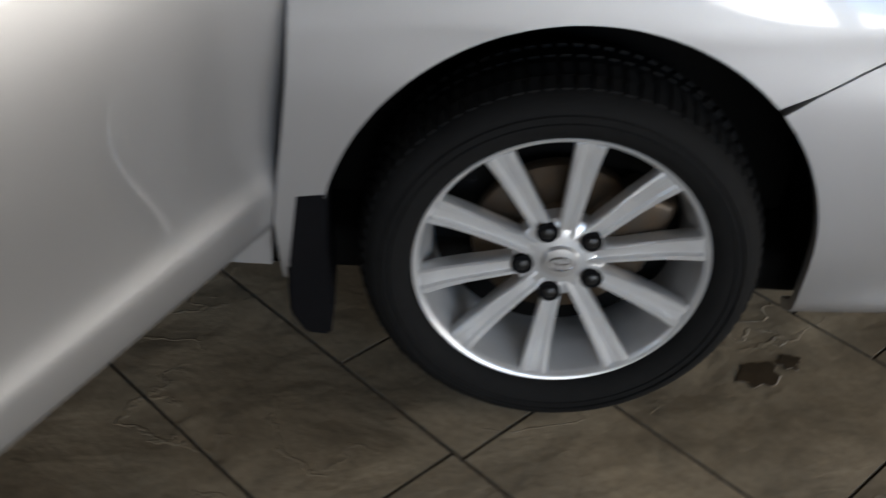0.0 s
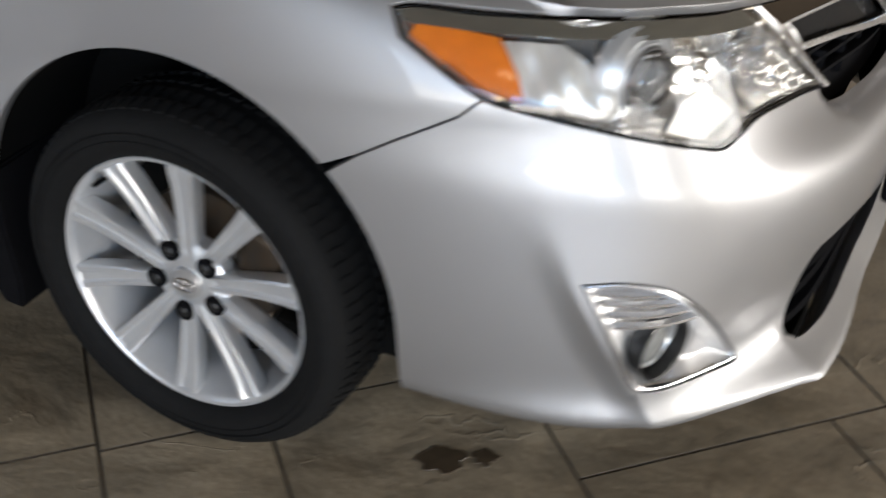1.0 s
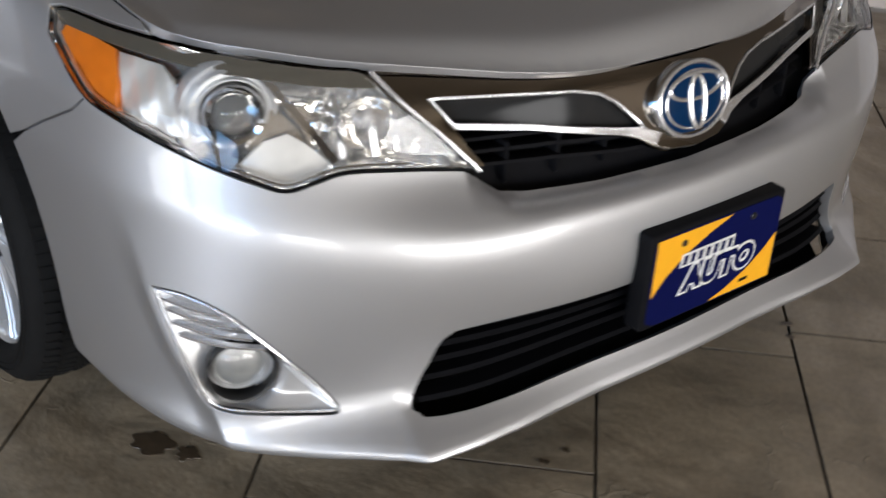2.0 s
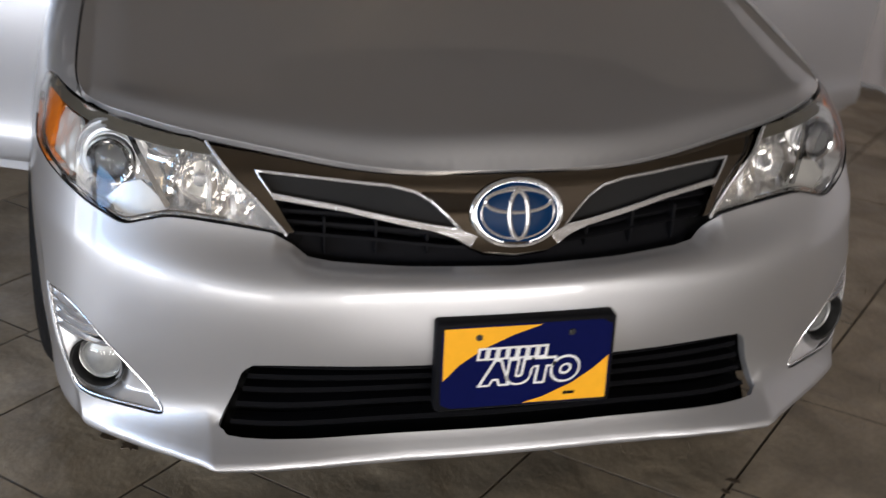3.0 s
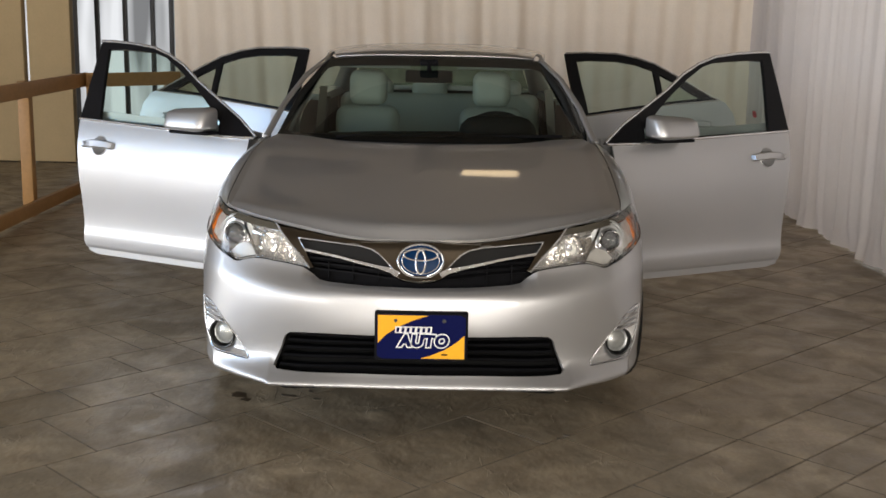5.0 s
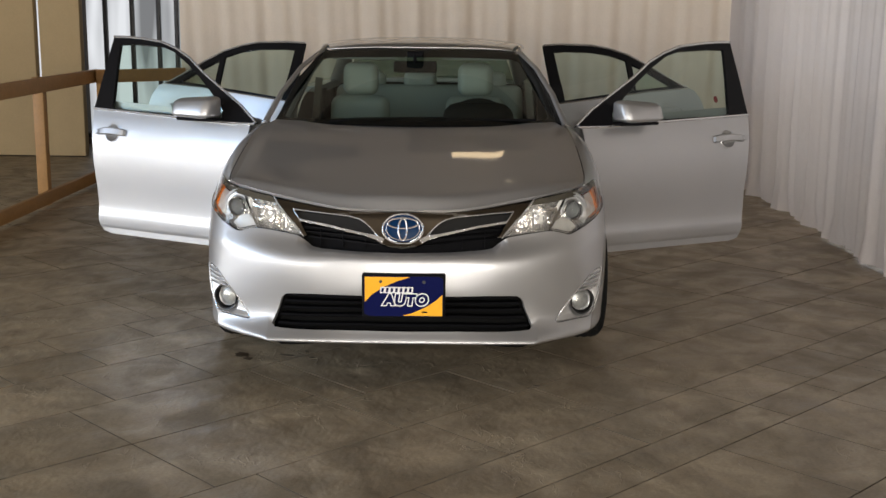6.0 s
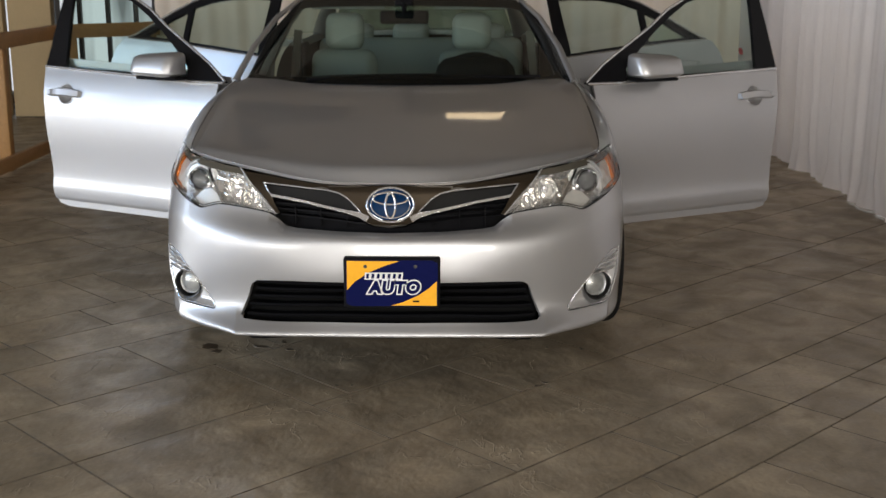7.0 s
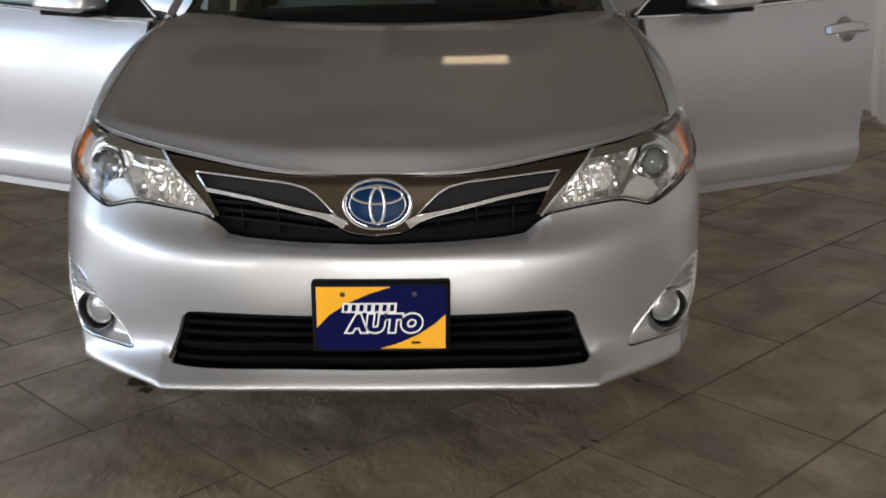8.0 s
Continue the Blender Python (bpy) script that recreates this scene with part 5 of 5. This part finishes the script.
def seat(y):
    lean = Matrix.Rotation(radians(-14), 3, "Y")
    s = part("seat", cushion((.54, .52, .18), (-1.28, y, .50), None, .07), LEATHER, car, "pale grey leather front seat")
    part("backrest", cushion((.15, .36, .58), (-1.60, y, .765), lean, .065), LEATHER, s)
    for d in (-1, 1):
        part("bolster", cushion((.19, .10, .42), (-1.575, y + d * .185, .690), lean, .045), LEATHER, s)
    part("headrest", cushion((.12, .215, .20), (-1.70, y, 1.145), lean, .055), LEATHER, s)
    for d in (-1, 1):
        part("headrest_post", lathe([(.006, 0), (.006, .10)], "Z", 8, (-1.675, y + d * .06, 1.02)), CHROME, s)


seat(-.388), seat(.312)
rs = part("rear_seat", cushion((.55, 1.30, .20), (-2.35, 0, .48), None, .07), LEATHER, car, "pale grey leather rear bench")
part("rear_backrest", cushion((.16, 1.30, .60), (-2.66, 0, .76), Matrix.Rotation(radians(-20), 3, "Y"), .06), LEATHER, rs)
for y in (-.42, -.066, .42):
    part("rear_headrest", cushion((.10, .23, .13), (-2.76, y, 1.075), None, .045), LEATHER, rs)
part("rear_bulkhead", block((.05, 1.46, .74), (-3.12, 0, .66), bevel=.01), DASH, car)
for side in (-1, 1):
    part("quarter_trim", block((.62, .04, .70), (-2.84, side * .725, .68), bevel=.015), DASH, car)
part("parcel_shelf", block((.55, 1.25, .03), (-3.0, 0, 1.02), bevel=.01), DASH, car)
part("headliner", sheet(lambda a, b: roof_top(a, b) - (0, 0, .035), np.vstack([rh[1:-1][::-1] * (1, .96), rh[:1], rh[1:-1] * (1, -.96), rh[-1:]]), (), .10, 0), TRIM_GREY, car, "grey headliner")
mir = part("rear_view_mirror", block((.035, .235, .062), (-.86, -.022, 1.256), bevel=.012, seg=3), BLACK, car, "black rear-view mirror")
part("mirror_stem", sweep([(-.85, -.022, 1.28), (-.82, -.022, 1.33)], circle(.012, 8)), BLACK, mir)
part("sensor_box", block((.08, .09, .03), (-.86, -.022, 1.325), bevel=.01), BLACK, mir)
for side in (-1, 1):
    part("sun_visor", block((.16, .36, .015), (-1.03, side * .30, 1.315), Matrix.Rotation(radians(14), 3, "Y"), .006), TRIM_GREY, car)
    part("pillar_trim", sweep([(-.42, side * .70, .99), (-.70, side * .63, 1.18), (-1.02, side * .54, 1.31)], circle(.017, 10)), DASH, car)
    part("seat_belt", sweep([(-1.50, side * .62, 1.16), (-1.52, side * .66, .80), (-1.46, side * .68, .40)], [(-.022, -.001), (-.022, .001), (.022, .001), (.022, -.001)], up=(1, 0, 0)), BROW, car)

# ---- rear body ----
BACK = np.array([(-1.9, .905), (-2.6, .905), (-3.2, .890), (-3.60, .840), (-3.78, .70), (-3.84, .40), (-3.86, 0)])
back_full = np.vstack([BACK, BACK[-2::-1] * (1, -1)])
back_arc = np.r_[0, np.cumsum(np.hypot(*np.diff(back_full, axis=0).T))]
BACK_IN = np.array([(.22, .07), (.30, .03), (.45, .0), (.65, .0), (.80, .008), (.92, .035), (1.0, .075), (1.05, .13)])


def tail(s, z):
    s, z = np.broadcast_arrays(np.atleast_1d(np.asarray(s, float)), np.atleast_1d(np.asarray(z, float)))
    s, z = s.ravel(), z.ravel()
    p = spline_basis(back_arc, s) @ back_full
    e = 1e-3
    t = spline_basis(back_arc, s + e) @ back_full - spline_basis(back_arc, s - e) @ back_full
    t /= np.linalg.norm(t, axis=1)[:, None]
    d = spline_basis(BACK_IN[:, 0], z) @ BACK_IN[:, 1]
    return np.c_[p[:, 0] - d * t[:, 1], p[:, 1] + d * t[:, 0], z]


S_END = back_arc[-1]
ra = .87
arch_pts = [(ra + AR * math.cos(t), AZ + AR * math.sin(t)) for t in np.linspace(math.pi, 0, 20)]
tail_out = [(.46, .24), (ra - AR, .24)] + arch_pts + [(ra + AR, .24), (1.4, .23), (S_END - 1.4, .23), (S_END - ra - AR, .24)] + [(S_END - a, b) for a, b in arch_pts[::-1]] + [(S_END - ra + AR, .24), (S_END - .46, .24), (S_END - .56, .80), (S_END - .62, 1.04), (.62, 1.04), (.56, .80)]
part("rear_body", sheet(lambda a, b: tail(a, b), np.array(tail_out) * (1, 1), (), .05, 0.0), PAINT, car, "silver rear quarters and bumper")


def deck(x, y):
    x, y = np.broadcast_arrays(np.atleast_1d(np.asarray(x, float)), np.atleast_1d(np.asarray(y, float)))
    x, y = x.ravel(), y.ravel()
    return np.c_[x, y, 1.075 - .03 * (np.abs(y) / .8)**2 - .02 * np.clip((-3.4 - x) / .4, 0, 1)**2]


part("boot_lid", sheet(deck, np.array([(-3.20, .70), (-3.70, .64), (-3.755, .30), (-3.765, 0), (-3.755, -.30), (-3.70, -.64), (-3.20, -.70)]), (), .06, .03), PAINT, car, "silver boot lid")
for side in (-1, 1):
    part("quarter_top", sweep([(-2.55, side * .80, 1.03), (-3.2, side * .74, 1.045), (-3.68, side * .68, 1.035)], [(-.09, -.03), (-.08, .012), (.06, .018), (.09, -.02)]), PAINT, car)
    part("tail_lamp", block((.10, .30, .16), (-3.735, side * .62, .90), Matrix.Rotation(radians(-side * 24), 3, "Z"), .03, 3), AMBER, car, "red-orange tail lamp")


# ---- water and oil marks on the floor under the nose ----
def stain(x, y, size, long=1.0, turn=0.0, seed=0):
    rnd = random.Random(seed)
    n = 22
    wob = [rnd.uniform(.55, 1.15) for _ in range(n)]
    bm = bmesh.new()
    shape = rounded([(size * long * wob[i] * math.cos(6.2832 * i / n), size * wob[i] * math.sin(6.2832 * i / n)) for i in range(n)], .25, 2)
    n = len(shape)
    rim = [bm.verts.new((x0, y0, .0007)) for x0, y0 in shape]
    edge = [bm.verts.new((v.co.x * 1.03, v.co.y * 1.03, -.0005)) for v in rim]
    bm.faces.new(rim)
    for i in range(n):
        bm.faces.new((edge[i], edge[(i + 1) % n], rim[(i + 1) % n], rim[i]))
    return tagged(part("floor_stain", bm, STAIN, None, "small dark wet stain on the stamped floor", pose(x, y, .0006, 0, 0, turn)), category="stain", group="stains under the nose")


for k, (x, y, s, e, r) in enumerate(((.395, -.757, .034, 1.3, 40), (.46, -.72, .022, 1.2, 10), (.40, -.547, .014, 4.0, 65), (.336, -.468, .012, 1.8, 20), (.434, -.43, .012, 2.2, 80),
                                     (.846, -.203, .008, 1.5, 30), (.845, -.146, .007, 1.2, 0), (.802, .565, .010, 2.0, 60), (.84, .529, .009, 1.4, 20), (.404, .738, .010, 1.5, 10), (.389, .602, .008, 1.3, 0))):
    stain(x, y, s, e, r, k)


# ---- floor slabs, laid at 45 degrees ----
def floor_slabs():
    rnd = random.Random(11)
    q = math.sqrt(.5)
    known = {(-.80, -.515): (-1.35, -.620, -.32, .30), (-.515, -.055): (-1.565, -1.08, -.597, .05), (-.055, .55): (-2.35, -1.765, -.930, -.76, .10),
             (.55, .97): (-1.765, -.930, -.30, .25, .81), (.97, 1.43): (-1.6, -.83, -.20, .285), (1.43, 1.71): (-1.3, -.37, .29, .80), (1.71, 1.91): (-1.3, -.58, .29, .71),
             (-1.1, -.80): (-1.4, -.95, -.60, .15), (-1.65, -1.1): (-.77, -.585)}
    strips = [-12.2, -11.6, -11.1, -10.5, -10.0, -9.4, -8.8, -8.35, -7.8, -7.3, -6.7, -6.25, -5.7, -5.2, -4.6, -4.15, -3.6, -3.1, -2.5, -2.05, -1.65, -1.1, -.80, -.515, -.055, .55, .97, 1.43, 1.71, 1.91, 2.45, 2.9, 3.5, 4.0, 4.6, 5.1, 5.7, 6.2, 6.8, 7.4, 7.9, 8.5, 9.0]
    for a0, a1 in zip(strips, strips[1:]):
        own = list(known.get((a0, a1), ()))
        cuts = own[:] if own else [rnd.uniform(-.3, .3)]
        while cuts[-1] < 9.2:
            cuts.append(cuts[-1] + rnd.choice((.42, .58, .85, 1.1)))
        while cuts[0] > -12.6:
            cuts.insert(0, cuts[0] - rnd.choice((.42, .58, .85, 1.1)))
        left, right = a0, a1
        for b0, b1 in zip(cuts, cuts[1:]):
            low = b1 < -.92           # this joint steps aside below the cross joint
            a0, a1 = (.43 if low and left == .55 else left), (.43 if low and right == .55 else right)
            am, bm_ = (a0 + a1) / 2, (b0 + b1) / 2
            x, y = q * (am - bm_), q * (am + bm_)
            if not (X0 - .7 < x < X1 + .7 and Y0 - .7 < y < Y1 + .7):
                continue
            yield a0, a1, b0, b1, x, y


def slab_mesh(w, h, rnd):
    """A cast slab with a worn, slightly wavy edge."""
    bm = bmesh.new()
    gap, t = .0022, .012
    ring = []
    for (cx, cy), (dx, dy), n in (((-w / 2, -h / 2), (1, 0), 4), ((w / 2, -h / 2), (0, 1), 4), ((w / 2, h / 2), (-1, 0), 4), ((-w / 2, h / 2), (0, -1), 4)):
        run = w if dx else h
        for i in range(n):
            u = run * i / n
            ring.append(Vector((cx + dx * u, cy + dy * u, 0)))
    def loop(shrink, z, jit):
        out = []
        for p in ring:
            k = Vector((math.copysign(1, p.x) if abs(abs(p.x) - w / 2) < 1e-6 else 0, math.copysign(1, p.y) if abs(abs(p.y) - h / 2) < 1e-6 else 0, 0))
            out.append(bm.verts.new(p - k * (shrink + rnd.uniform(0, jit)) + Vector((0, 0, z))))
        return out
    low, mid, top = loop(gap * .6, -t, 0), loop(gap, -.0010, .0010), loop(gap + .0012, 0, .0002)
    n = len(ring)
    for a, b in ((low, mid), (mid, top)):
        for i in range(n):
            bm.faces.new((a[i], a[(i + 1) % n], b[(i + 1) % n], b[i])).material_index = 1
    bm.faces.new(top)
    return bm


_r, _cache = random.Random(4), {}
rest, count = bmesh.new(), 0
for a0, a1, b0, b1, sx, sy in sorted(floor_slabs(), key=lambda q: math.hypot(q[4] - 1.4, q[5] + .4)):
    key = (round(a1 - a0, 3), round(b1 - b0, 3))
    place = pose(sx, sy, _r.uniform(-.0012, 0), 0, 0, 45 + _r.choice((0, 180)))
    reach = (key[0] + key[1]) * .36
    inner = X0 + reach < sx < X1 - reach and Y0 + reach < sy < Y1 - reach
    if inner and count < 300:
        if key not in _cache:
            me = bpy.data.meshes.new("slab")
            b_ = slab_mesh(*key, _r)
            b_.to_mesh(me)
            b_.free()
            me.materials.append(SLAB)
            me.materials.append(JOINT)
            _cache[key] = me
        slab = new("slab", _cache[key])
        slab.parent = floor
        slab.matrix_basis = place
        count += 1
        continue
    b_ = slab_mesh(*key, _r)
    b_.transform(place)
    if not inner:
        for co, no in (((X0, 0, 0), (-1, 0, 0)), ((X1, 0, 0), (1, 0, 0)), ((0, Y0, 0), (0, -1, 0)), ((0, Y1, 0), (0, 1, 0))):
            bmesh.ops.bisect_plane(b_, geom=b_.verts[:] + b_.edges[:] + b_.faces[:], plane_co=co, plane_no=no, clear_outer=True)
    me = bpy.data.meshes.new("piece")
    b_.to_mesh(me)
    b_.free()
    rest.from_mesh(me)
    bpy.data.meshes.remove(me)
field = tagged(part("slab_field", rest, SLAB, floor, "slabs out towards the walls"), kind="stuff")
field.data.materials.append(JOINT)
